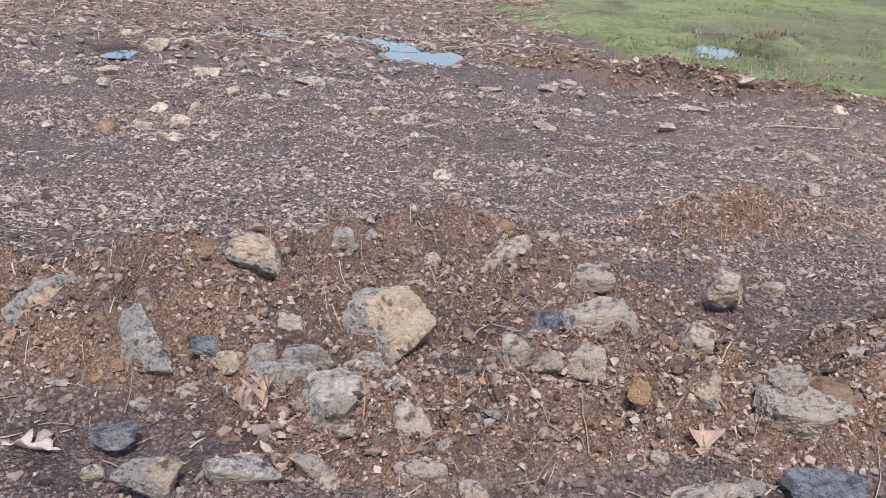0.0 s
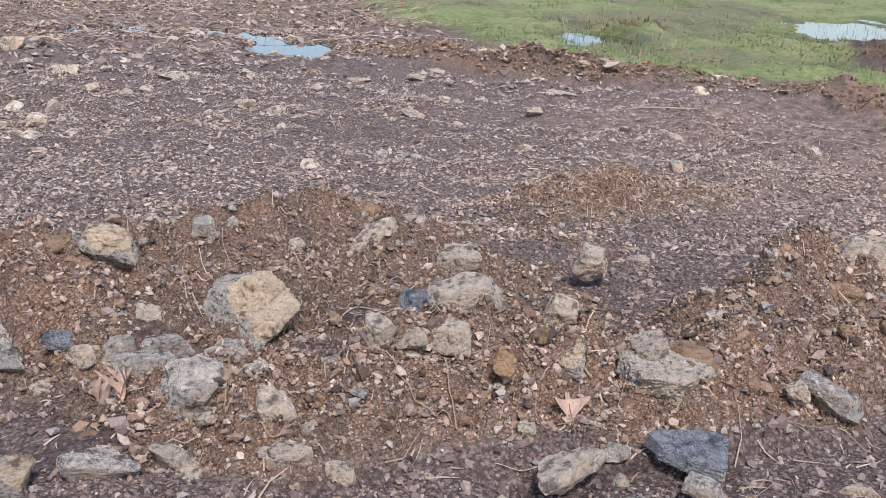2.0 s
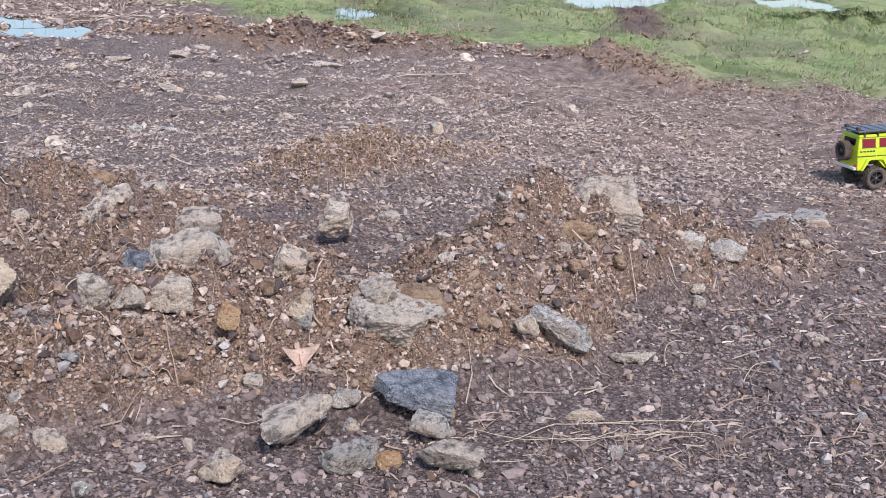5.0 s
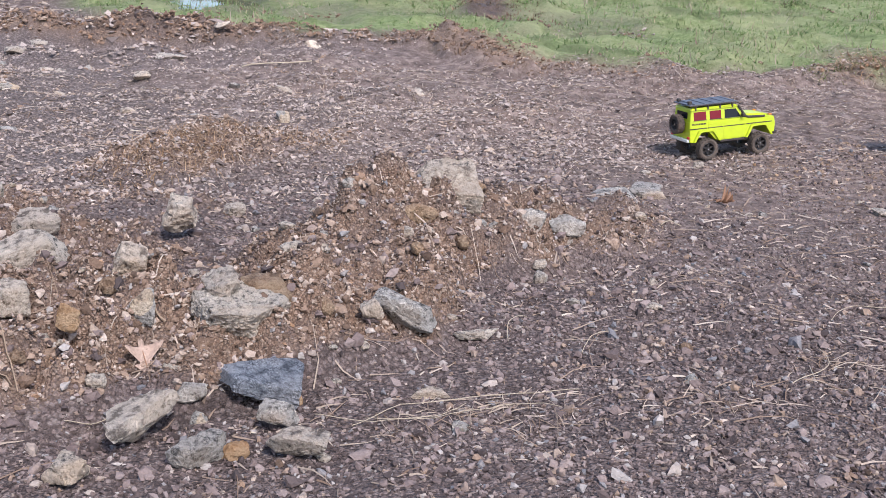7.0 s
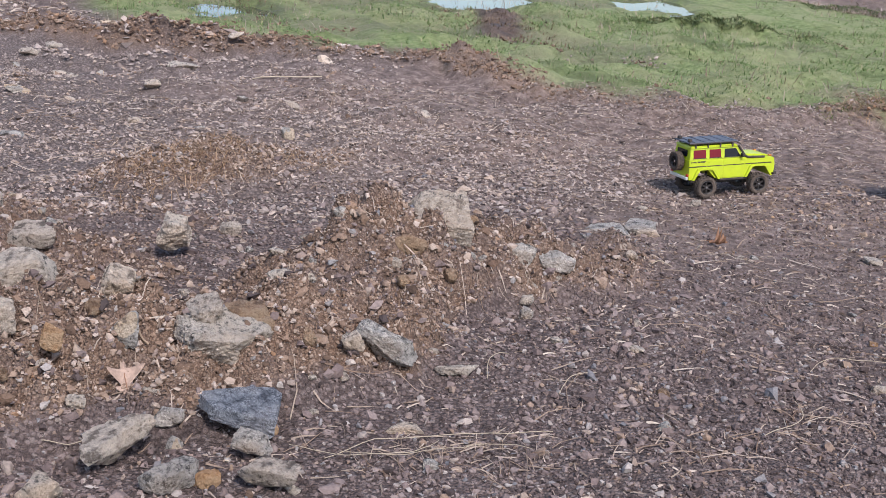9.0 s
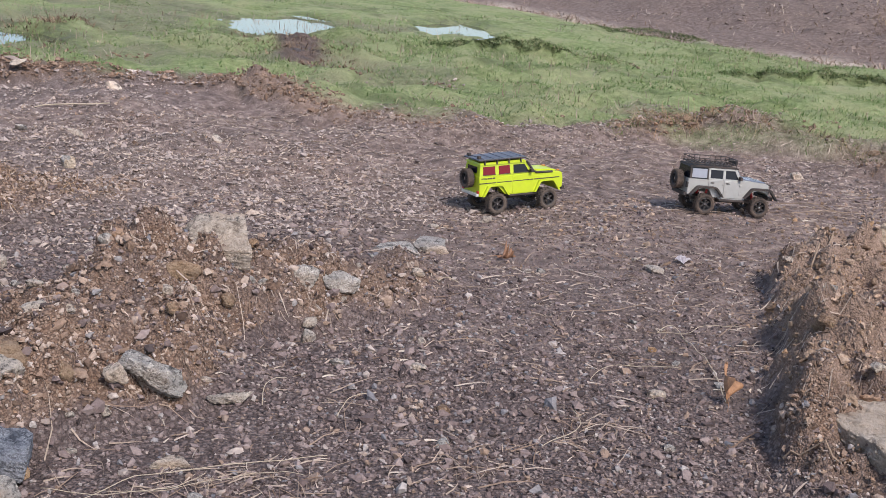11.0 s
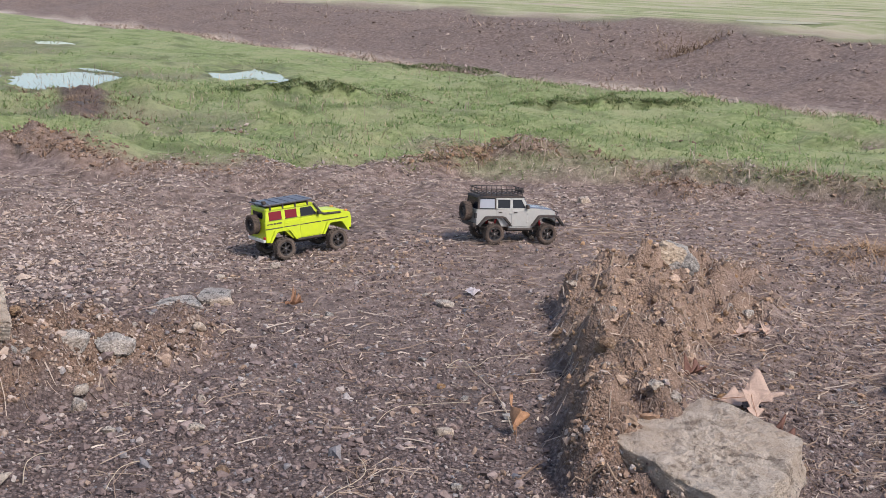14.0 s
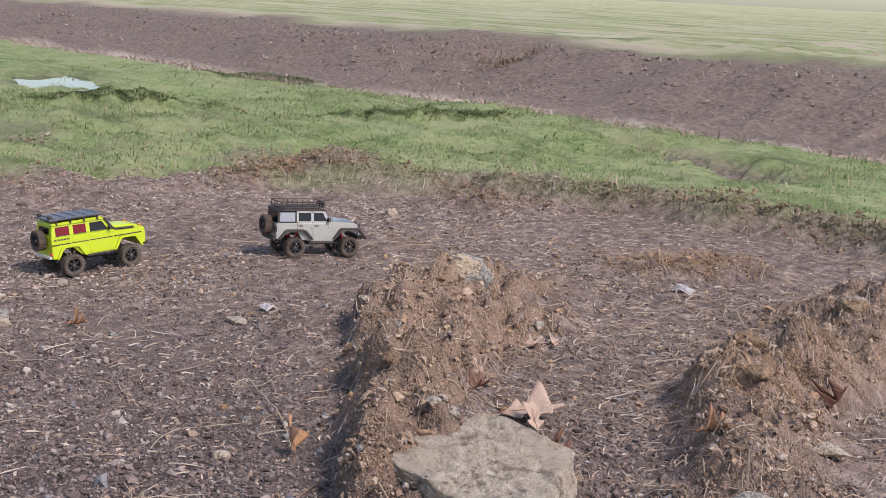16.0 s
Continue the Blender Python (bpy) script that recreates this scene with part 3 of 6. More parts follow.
def strew(xs, ys, sizes, flat, mat, name, label, sink=0.25, fine=False, knobs=0):
    """Many small stones in one mesh, each a bent and stretched chip turned its own way; fine: chips of eight faces, else of twelve or, where larger, of twenty; knobs: 2 or 3 for crumbly lumps."""
    if not fine and not knobs and sizes.min() < 0.016 < sizes.max():
        small = sizes < 0.016
        strew(xs[small], ys[small], sizes[small], flat, mat, name, label, sink)
        xs, ys, sizes = xs[~small], ys[~small], sizes[~small]
    bm = bmesh.new()
    if knobs:
        bmesh.ops.create_icosphere(bm, subdivisions=knobs, radius=1.0)
    elif fine:
        tips = [bm.verts.new(c) for c in ((1, 0, 0), (0, 1, 0), (-1, 0, 0), (0, -1, 0), (0.2, 0.1, 1), (0, 0, -1))]
        for k in range(4):
            bm.faces.new((tips[k], tips[(k + 1) % 4], tips[4]))
            bm.faces.new((tips[(k + 1) % 4], tips[k], tips[5]))
    elif sizes.min() >= 0.016:
        bmesh.ops.create_icosphere(bm, subdivisions=1, radius=1.0)
    else:
        bmesh.ops.create_cube(bm, size=1.3)
        bmesh.ops.triangulate(bm, faces=bm.faces[:])
    bm.verts.index_update()
    base = np.array([v.co[:] for v in bm.verts])
    tris = np.array([[v.index for v in f.verts] for f in bm.faces])
    bm.free()
    n = len(xs)
    jitter = base[None] * rng.uniform(0.6, 1.25, (n, len(base), 1)) + rng.normal(0, 0.17, (n, len(base), 3))
    if knobs:
        shift = rng.uniform(0, 400, (n, 1))
        swell = 1.0
        for f, a in ((1.3, 0.5), (2.9, 0.4), (5.5, 0.25)):
            swell = swell + a * vnoise(base[None, :, 0] * f + shift, base[None, :, 1] * f - shift, 91, base[None, :, 2] * f + 0.31 + 0 * shift)
        jitter = base[None] * swell[..., None]
    axes = np.stack([rng.uniform(0.8, 1.4, n), rng.uniform(0.6, 1.0, n), rng.uniform(*flat, n)], -1)
    pts = jitter * axes[:, None, :]
    lean, turn = rng.normal(0, 0.35, n), rng.uniform(0, 6.283, n)
    x, y, z = pts[..., 0], pts[..., 1], pts[..., 2]
    c, s = np.cos(lean)[:, None], np.sin(lean)[:, None]
    x, z = x * c + z * s, z * c - x * s
    c, s = np.cos(turn)[:, None], np.sin(turn)[:, None]
    x, y = x * c - y * s, x * s + y * c
    r = sizes[:, None] / 2
    zs = terrain(xs, ys)[0]
    verts = np.stack([xs[:, None] + x * r, ys[:, None] + y * r, zs[:, None] + z * r + r * (axes[:, 2:3] * 0.8 - sink * 1.6)], -1).reshape(-1, 3)
    faces = (tris[None] + (np.arange(n) * len(base))[:, None, None]).reshape(-1, 3)
    return tagged(new(name, mesh_from(name, verts, faces, mat)), label, name, kind="stuff")


def scatter(count, x0, x1, y0, y1):
    """Random places in a box, but only on the stretch of ground that lies open ahead."""
    xs, ys = rng.uniform(x0, x1, count), rng.uniform(y0, y1, count)
    ok = (xs > -0.47 * ys - 0.15) & (ys > 0.34 * xs - 0.55)
    return xs[ok], ys[ok]


def keep(mask, *arrays):
    return [a[mask] for a in arrays]


def sizes_for(n, small, large, power=2.2):
    u = rng.uniform(0, 1, n)
    return small * (1 - u * (1 - (small / large) ** power)) ** (-1 / power)


def nearness(xs, ys):
    """Share of loose grains kept: all along the near foot of the heaps, fewer further out."""
    out = np.hypot(xs - 0.7, ys)
    return np.clip((2.6 / out) ** 1.25, 0, 1) * step01(1.75, 1.95, out)


def near_gravel(count, small, large, power, name, label, fine, sink):
    xs, ys = scatter(count, -2.4, 5.9, 0.9, 4.9)
    _, heap_, turf_, _, wet_ = terrain(xs, ys)
    patch = fbm(xs, ys, 0.5, 3, 51)
    xs, ys = keep(rng.uniform(0, 1, len(xs)) < (1.1 + 0.5 * patch - 0.2 * wet_ * (1 - heap_) - 0.62 * heap_ - 0.55 * step01(2.6, 3.6, xs + 0.5 * (ys - 3))) * (1 - turf_), xs, ys)
    near_ = nearness(xs, ys) * (1 - 0.9 * step01(0.5, 0.85, terrain(xs, ys)[4]))
    xs, ys = keep(rng.uniform(0, 1, len(xs)) < near_, xs, ys)
    strew(xs, ys, sizes_for(len(xs), small, large, power), (0.5, 0.9), MAT_PEBBLE, name, label, sink, fine)


def heap_crumbs(count, small, large, power, name, label, fine, sink, mat, knobs=0):
    xs, ys = scatter(count, -2.4, 6.2, 0.9, 4.6)
    _, heap_, _, _, wet_ = terrain(xs, ys)
    heap_ = heap_ * (1 - 0.92 * step01(0.5, 0.85, wet_))
    dry_ = step01(2.6, 3.2, xs)
    share = dry_ if mat is MAT_DUST else 1 - dry_
    xs, ys = keep(rng.uniform(0, 1, len(xs)) < (np.minimum(1, 1.4 * heap_) + (0.15 * dry_ * step01(3.2, 4, xs) if mat is MAT_DUST and not knobs else 0)) * share * np.clip(0.8 + 0.8 * fbm(xs, ys, 0.3, 2, 95), 0.12, 1) * (nearness(xs, ys) if mat is MAT_CRUMB else 1), xs, ys)
    strew(xs, ys, sizes_for(len(xs), small, large, power), (0.55, 0.95), mat, name, label, sink, fine, knobs)


near_gravel(100000, 0.0095, 0.032, 3.0, "gravel", "loose brown and grey pebbles over the soil", False, 0.15)
near_gravel(80000, 0.006, 0.0125, 1.3, "grit", "fine brown grit between the pebbles", True, 0.1)
heap_crumbs(230000, 0.0095, 0.034, 2.9, "soil_crumbs", "orange-brown crumbs and small stones on the heaps", False, 0.2, MAT_CRUMB)
heap_crumbs(150000, 0.006, 0.0125, 1.3, "soil_grit", "fine brown soil grit on the heaps", True, 0.1, MAT_CRUMB)
heap_crumbs(1900, 0.026, 0.06, 2.2, "soil_lumps", "lumps of brown soil in the heaps", False, 0.5, MAT_LUMP, 2)
heap_crumbs(80000, 0.0095, 0.032, 2.5, "tan_crumbs", "tan soil crumbs on the dry heaps", False, 0.2, MAT_DUST)
heap_crumbs(1500, 0.026, 0.06, 2.4, "tan_lumps", "lumps of tan soil in the dry heaps", False, 0.5, MAT_DUST, 2)
xs, ys = scatter(1500, -2.4, 2.8, 0.9, 5.0)
strew(xs, ys, sizes_for(len(xs), 0.024, 0.05, 2.6), (0.5, 0.9), MAT_PEBBLE, "coarse_gravel", "larger rounded stones among the gravel", 0.25)
xs, ys = scatter(140000, -6.0, 7.5, 4.3, 8.6)
turf_ = terrain(xs, ys)[2]
xs, ys = keep(rng.uniform(0, 1, len(xs)) < (1 - turf_) * (1 - 0.6 * step01(2.2, 3.8, xs)) * (0.7 + 0.75 * fbm(xs * 0.6, ys, 0.6, 3, 53)), xs, ys)
strew(xs, ys, sizes_for(len(xs), 0.0125, 0.045, 3.0), (0.45, 0.85), MAT_PALE_PEBBLE, "middle_gravel", "brown and pale stone chips over the mud", 0.15, True)
xs, ys = scatter(42000, -8.0, 6.5, 8.3, 15.0)
turf_ = terrain(xs, ys)[2]
xs, ys = keep((rng.uniform(0, 1, len(xs)) < (1 - turf_) * (0.7 + 0.6 * fbm(xs, ys, 0.8, 2, 53))) & (edge_distance(xs, ys, GRASS_EDGE) < 0.1), xs, ys)
strew(xs, ys, sizes_for(len(xs), 0.024, 0.11, 2.7), (0.35, 0.65), MAT_PALE_PEBBLE, "far_gravel", "brown and pale stones strewn over the far mud", 0.15, True)
xs, ys = scatter(190000, -0.5, 8.5, 2.0, 12.0)
soil_ = terrain(xs, ys)[1]
xs, ys = keep((rng.uniform(0, 1, len(xs)) < 1.35 * soil_) & ((ys > 6.0) | (xs > 6.2)) & ((xs < 4.2) | (ys < 9.6)), xs, ys)
strew(xs, ys, sizes_for(len(xs), 0.016, 0.06, 2.6), (0.5, 0.9), MAT_LUMP, "berm_crumbs", "brown soil crumbs and clods along the low berm", 0.3, True)
xs, ys = scatter(60000, 0.4, 3.4, 4.3, 6.0)
soil_ = terrain(xs, ys)[1]
xs, ys = keep(rng.uniform(0, 1, len(xs)) < 1.2 * soil_ * (1 - 0.7 * step01(1.5, 2.2, xs)), xs, ys)
strew(xs, ys, sizes_for(len(xs), 0.01, 0.03, 2.9), (0.5, 0.9), MAT_CRUMB, "mound_crumbs", "brown soil crumbs on the straw mound", 0.3, True)


def blades(xs, ys, lengths, widths, lean, mat, name, label, lying=False, bend=0.5, spans=3):
    """Stalks or blades in one mesh: a bent strip of two or three spans that tapers to its tip."""
    n = len(xs)
    zs = terrain(xs, ys)[0]
    turn = rng.uniform(0, 6.283, n)
    way = np.stack([np.cos(turn), np.sin(turn), np.zeros(n)], -1)
    side = np.stack([-np.sin(turn), np.cos(turn), np.zeros(n)], -1)
    tilt = rng.uniform(*lean, n)
    root = np.stack([xs, ys, zs + (0.004 if lying else -0.004)], -1)
    curl = rng.normal(0, bend, n)
    rows = []
    spans = ((0, 1.0), (0.4, 0.85), (0.75, 0.55), (1.0, 0.12)) if spans == 3 else ((0, 1.0), (0.55, 0.75), (1.0, 0.12))
    for k, (s, w) in enumerate(spans):
        if lying:
            ahead = lengths[:, None] * s * way + (lengths * curl * s * s * 0.5)[:, None] * side
            up = np.sin(s * 2.6) * lengths * np.abs(tilt)
            centre = root + ahead
            ground_here = terrain(centre[:, 0], centre[:, 1])[0]
            centre[:, 2] = ground_here + 0.004 + np.maximum(up, 0)
        else:
            a = tilt + np.abs(curl) * s
            centre = root + (lengths * s)[:, None] * (np.sin(a)[:, None] * way + np.cos(a)[:, None] * np.array([0, 0, 1.0]))
        off = (widths * w / 2)[:, None] * side
        lift = np.array([0, 0, 1.0]) * (widths * w * 0.35)[:, None]
        rows += [centre - off, centre + off] if not lying else [centre - off - lift, centre + off + lift]
    verts = np.stack(rows, 1).reshape(-1, 3)
    quad = np.array([[0, 1, 3, 2], [2, 3, 5, 4], [4, 5, 7, 6]])[: len(spans) - 1]
    faces = (quad[None] + (np.arange(n) * 2 * len(spans))[:, None, None]).reshape(-1, 4)
    return tagged(new(name, mesh_from(name, verts, faces, mat)), label, name, kind="stuff")


xs, ys = scatter(20000, -2.4, 7.4, 0.9, 7.5)
heap_, turf_ = terrain(xs, ys)[1:3]
xs, ys = keep(rng.uniform(0, 1, len(xs)) < (0.5 + 0.6 * fbm(xs, ys, 0.6, 2, 61) + 0.6 * step01(1.2, 3.5, xs) + 0.6 * step01(2.5, 4, xs) * step01(4.8, 6, ys)) * (1 - turf_), xs, ys)
blades(xs, ys, sizes_for(len(xs), 0.03, 0.2, 1.5), rng.uniform(0.0018, 0.0045, len(xs)), (-0.1, 0.1), MAT_STRAW, "straw", "dry straw stalks lying over the ground", True, 0.6)
hub = rng.integers(0, 4, 260)
sx, sy = np.array([1.28, 1.5, 2.02, 2.4])[hub] + rng.normal(0, 0.11, 260), np.array([2.26, 2.22, 2.12, 2.2])[hub] + rng.normal(0, 0.05, 260)
blades(sx, sy, rng.uniform(0.03, 0.11, 260), rng.uniform(0.0015, 0.0035, 260), (-0.15, 0.15), MAT_STRAW, "straw_litter", "bunches of broken dry straw on the gravel", True, 0.5)
xs, ys = scatter(42000, -2.4, 7.6, 0.9, 7.4)
turf_ = terrain(xs, ys)[2]
xs, ys = keep(rng.uniform(0, 1, len(xs)) < (0.35 + 0.6 * fbm(xs, ys, 0.4, 2, 69) + 0.6 * step01(1.8, 3.6, xs) + 0.4 * step01(4.4, 5.2, ys)) * (1 - turf_), xs, ys)
blades(xs, ys, sizes_for(len(xs), 0.015, 0.06, 1.8), rng.uniform(0.003, 0.007, len(xs)), (-0.12, 0.12), MAT_CHAFF, "chaff", "broken bits of dry straw and bark", True, 0.3)
xs, ys = scatter(2600, 3.3, 6.4, 0.9, 2.6)
blades(xs, ys, sizes_for(len(xs), 0.04, 0.16, 1.8), rng.uniform(0.002, 0.005, len(xs)), (-0.3, 0.3), MAT_STRAW, "root_mat", "matted dry roots and straw over the low mounds", True, 0.9)
xs, ys = scatter(150000, 0.0, 12.8, 2.0, 12.0)
turf_ = terrain(xs, ys)[2]
clump = fbm(xs, ys * 1.3, 0.5, 3, 63)
xs, ys, clump = keep(rng.uniform(0, 1, len(xs)) < turf_ * (0.6 + 0.8 * clump), xs, ys, clump)
blades(xs, ys, rng.uniform(0.02, 0.055, len(xs)) * (1 + 0.6 * clump), rng.uniform(0.004, 0.009, len(xs)), (0.3, 1.2), MAT_GRASS, "grass", "short green meadow grass with dry blades", False, 0.6, 2)
xs, ys = scatter(46000, 0.0, 12.8, 0.0, 26.0)
turf_ = terrain(xs, ys)[2]
clump = fbm(xs, ys, 1.1, 3, 65)
far_ = step01(8, 14, np.hypot(xs, ys))
xs, ys, clump = keep(rng.uniform(0, 1, len(xs)) < turf_ * (0.5 + 0.8 * clump) * (0.1 + 0.9 * far_), xs, ys, clump)
blades(xs, ys, rng.uniform(0.03, 0.07, len(xs)) * (1 + 0.5 * clump), rng.uniform(0.01, 0.02, len(xs)), (0.7, 1.4), MAT_GRASS, "field_grass", "green grass of the wider field", False, 0.6, 2)
xs, ys = scatter(90000, 0.0, 12.6, 2.0, 17.0)
turf_ = terrain(xs, ys)[2]
along = fbm(xs * 0.8 + ys * 0.35, (ys - xs) * 0.3, 0.6, 3, 81)
xs, ys = keep((turf_ > 0.4) & (along > 0.45), xs, ys)
blades(xs, ys, rng.uniform(0.02, 0.05, len(xs)), rng.uniform(0.006, 0.012, len(xs)), (0.8, 1.45), MAT_TUSSOCK, "tussock_grass", "darker tussocks of longer meadow grass", False, 0.7, 2)
for r in RUT_LIPS[:3]:
    u = rng.uniform(0, len(r) - 1.001, 2600)
    k = u.astype(int)
    ends = np.array(r)[:, :2]
    at = ends[k] + (u - k)[:, None] * (ends[k + 1] - ends[k]) + rng.normal(0, 0.1, (2600, 2))
    blades(at[:, 0], at[:, 1], rng.uniform(0.03, 0.07, 2600), rng.uniform(0.008, 0.014, 2600), (0.7, 1.4), MAT_TUSSOCK, "rut_grass", "dark rank grass along an old wheel rut", False, 0.7, 2)
xs, ys = scatter(5000, 2.0, 12.4, 3.0, 15.0)
turf_ = terrain(xs, ys)[2]
xs, ys = keep((turf_ > 0.3) & (fbm(xs, ys, 1.2, 2, 87) > 0.1), xs, ys)
blades(xs, ys, rng.uniform(0.06, 0.14, len(xs)), rng.uniform(0.004, 0.008, len(xs)), (0.1, 0.9), MAT_STRAW, "dry_stems", "thin dry stems standing in the grass", False, 0.4, 2)
at = rng.normal(0, 1, (1800, 2)) * (0.3, 0.8) + (4.9, 10.6)
blades(at[:, 0], at[:, 1], rng.uniform(0.03, 0.08, 1800), rng.uniform(0.006, 0.012, 1800), (0.4, 1.5), MAT_BRUSH, "mound_brush", "dark dead brush on the mound in the field", False, 0.8, 2)
at = rng.normal(0, 1, (900, 2)) * (0.3, 0.3) + (2.85, 12.3)
blades(at[:, 0], at[:, 1], rng.uniform(0.04, 0.11, 900), rng.uniform(0.006, 0.012, 900), (0.4, 1.5), MAT_BRUSH, "mound_brush", "dark dead brush beside the field puddle", False, 0.8, 2)
spots = []
for (ax, ay, _), (bx, by, _) in zip(RIDGE_LIP[10:], RIDGE_LIP[11:]):
    u = rng.uniform(0, 1, int(600 * math.hypot(bx - ax, by - ay)))
    spots.append(np.stack([ax + u * (bx - ax), ay + u * (by - ay)], -1))
spots = np.concatenate(spots) + rng.normal(0, 0.09, (sum(map(len, spots)), 2))
blades(spots[:, 0], spots[:, 1], rng.uniform(0.03, 0.09, len(spots)), rng.uniform(0.005, 0.009, len(spots)), (0.5, 1.5), MAT_SEDGE, "edge_grass", "rank green and dry grass along the sod edge", False, 0.8)
ys = rng.uniform(2, 30, 9000)
xs = rng.uniform(12.2, 13.3, len(ys)) - 0.35 * fbm(ys * 0, ys, 2.2, 3, 31)
blades(xs, ys, rng.uniform(0.05, 0.15, len(xs)), rng.uniform(0.012, 0.025, len(xs)), (0.6, 1.5), MAT_STRAW, "ditch_grass", "pale dead grass along the ditch", False, 0.5)
xs, ys = rng.uniform(14.2, 17.4, 7000), rng.uniform(-1.0, 28.0, 7000)
strew(xs, ys, sizes_for(len(xs), 0.025, 0.12, 2.6), (0.3, 0.7), MAT_BANK, "bank_clods", "brown clods and rubble on the bare bank", 0.15, True)
xs, ys = rng.uniform(13.0, 17.2, 9000), rng.uniform(0.0, 30.0, 9000)
xs, ys = keep(rng.uniform(0, 1, len(xs)) < 0.2 + 0.9 * fbm(xs, ys, 1.4, 2, 75) + 0.8 * np.exp(-(((ys - 12.6 - 0.2 * (xs - 17)) / 0.7) ** 2)), xs, ys)
blades(xs, ys, rng.uniform(0.06, 0.2, len(xs)), rng.uniform(0.01, 0.02, len(xs)), (0.5, 1.5), MAT_STRAW, "bank_weeds", "dead weeds on the bare bank", False, 0.6)
ux, uy = rng.normal(0, 0.4, 1400), rng.normal(0, 0.28, 1400)
blades(16.5 + ux, 13.15 + 0.32 * ux + uy, rng.uniform(0.05, 0.2, len(ux)), rng.uniform(0.008, 0.016, len(ux)), (0.3, 1.5), MAT_BRUSH, "gully_brush", "brown brush in the notch of the bank", False, 0.8)
xs, ys = scatter(15000, -8.0, 0.9, 9.4, 18.0)
blades(xs, ys, sizes_for(len(xs), 0.06, 0.25, 1.8), rng.uniform(0.008, 0.016, len(xs)), (-0.15, 0.15), MAT_STRAW, "far_straw", "flattened pale straw on the far mud", True, 0.5)
xs, ys = scatter(6000, -8.0, 0.4, 9.3, 18.0)
xs, ys = keep(rng.uniform(0, 1, len(xs)) < 0.3 + 0.8 * fbm(xs, ys, 1.2, 2, 67) + 0.06 * (ys - 11) - 0.4 * step01(-1.2, 0.0, xs), xs, ys)
blades(xs, ys, rng.uniform(0.08, 0.3, len(xs)), rng.uniform(0.003, 0.006, len(xs)), (0.0, 0.6), MAT_STRAW, "dead_weeds", "dry brown weed stems in the mud", False, 0.3)


# ---- mesh helpers ----
def part(name, bm, mat, parent, label="", smooth=False):
    me = bpy.data.meshes.new(name)
    bmesh.ops.recalc_face_normals(bm, faces=bm.faces)
    bm.to_mesh(me)
    bm.free()
    if smooth:
        me.polygons.foreach_set("use_smooth", np.ones(len(me.polygons), bool))
    me.materials.append(mat)
    ob = new(name, me)
    ob.parent = parent
    return tagged(ob, label)


def box(bm, x0, x1, y0, y1, z0, z1, bevel=0.0, m=None):
    made = bmesh.ops.create_cube(bm, size=1.0)
    vs = made["verts"]
    for v in vs:
        v.co = ((x0 + x1) / 2 + v.co.x * (x1 - x0), (y0 + y1) / 2 + v.co.y * (y1 - y0), (z0 + z1) / 2 + v.co.z * (z1 - z0))
        if m:
            v.co = m @ v.co
    if bevel:
        bmesh.ops.bevel(bm, geom=list({e for v in vs for e in v.link_edges}), offset=bevel, segments=2, affect="EDGES", profile=0.6)
    return bm


def boxed(*args, bevel=0.0, m=None):
    return box(bmesh.new(), *args, bevel=bevel, m=m)


def prism(pts, half, bevel=0.0, top=None, z0=0.0, z1=1.0):
    """A side outline of (x, z) drawn across the car; its half width goes from half at z0 to top at z1."""
    bm = bmesh.new()
    top = half if top is None else top

    def wide(z):
        return half + (top - half) * min(1, max(0, (z - z0) / (z1 - z0)))

    left = [bm.verts.new((x, wide(z), z)) for x, z in pts]
    right = [bm.verts.new((x, -wide(z), z)) for x, z in pts]
    bm.faces.new(left)
    bm.faces.new(right[::-1])
    for k in range(len(pts)):
        j = (k + 1) % len(pts)
        bm.faces.new((left[k], right[k], right[j], left[j]))
    if bevel:
        bmesh.ops.bevel(bm, geom=bm.edges[:], offset=bevel, segments=2, affect="EDGES", clamp_overlap=True)
    return bm


def plate(pts, y_low, y_high, thick, zs, side, bevel=0.0):
    """A flat panel on a car's flank: outline (x, z), lying on the slope between y_low at zs[0] and y_high at zs[1]."""
    bm = bmesh.new()

    def at(z, out):
        u = (z - zs[0]) / (zs[1] - zs[0])
        return side * (y_low + (y_high - y_low) * u + out)

    outer = [bm.verts.new((x, at(z, thick), z)) for x, z in pts]
    inner = [bm.verts.new((x, at(z, -0.002), z)) for x, z in pts]
    bm.faces.new(outer)
    bm.faces.new(inner[::-1])
    for k in range(len(pts)):
        j = (k + 1) % len(pts)
        bm.faces.new((outer[k], inner[k], inner[j], outer[j]))
    if bevel:
        bmesh.ops.bevel(bm, geom=bm.edges[:], offset=bevel, segments=1, affect="EDGES", clamp_overlap=True)
    return bm


def lathe(bm, profile, count=32):
    """Rings of (radius, y) turned about the y axis."""
    rings = []
    for r, y in profile:
        rings.append([bm.verts.new((r * math.cos(a), y, r * math.sin(a))) for a in np.linspace(0, 2 * math.pi, count, endpoint=False)])
    for a, b in zip(rings, rings[1:]):
        for k in range(count):
            j = (k + 1) % count
            bm.faces.new((a[k], a[j], b[j], b[k]))
    return rings


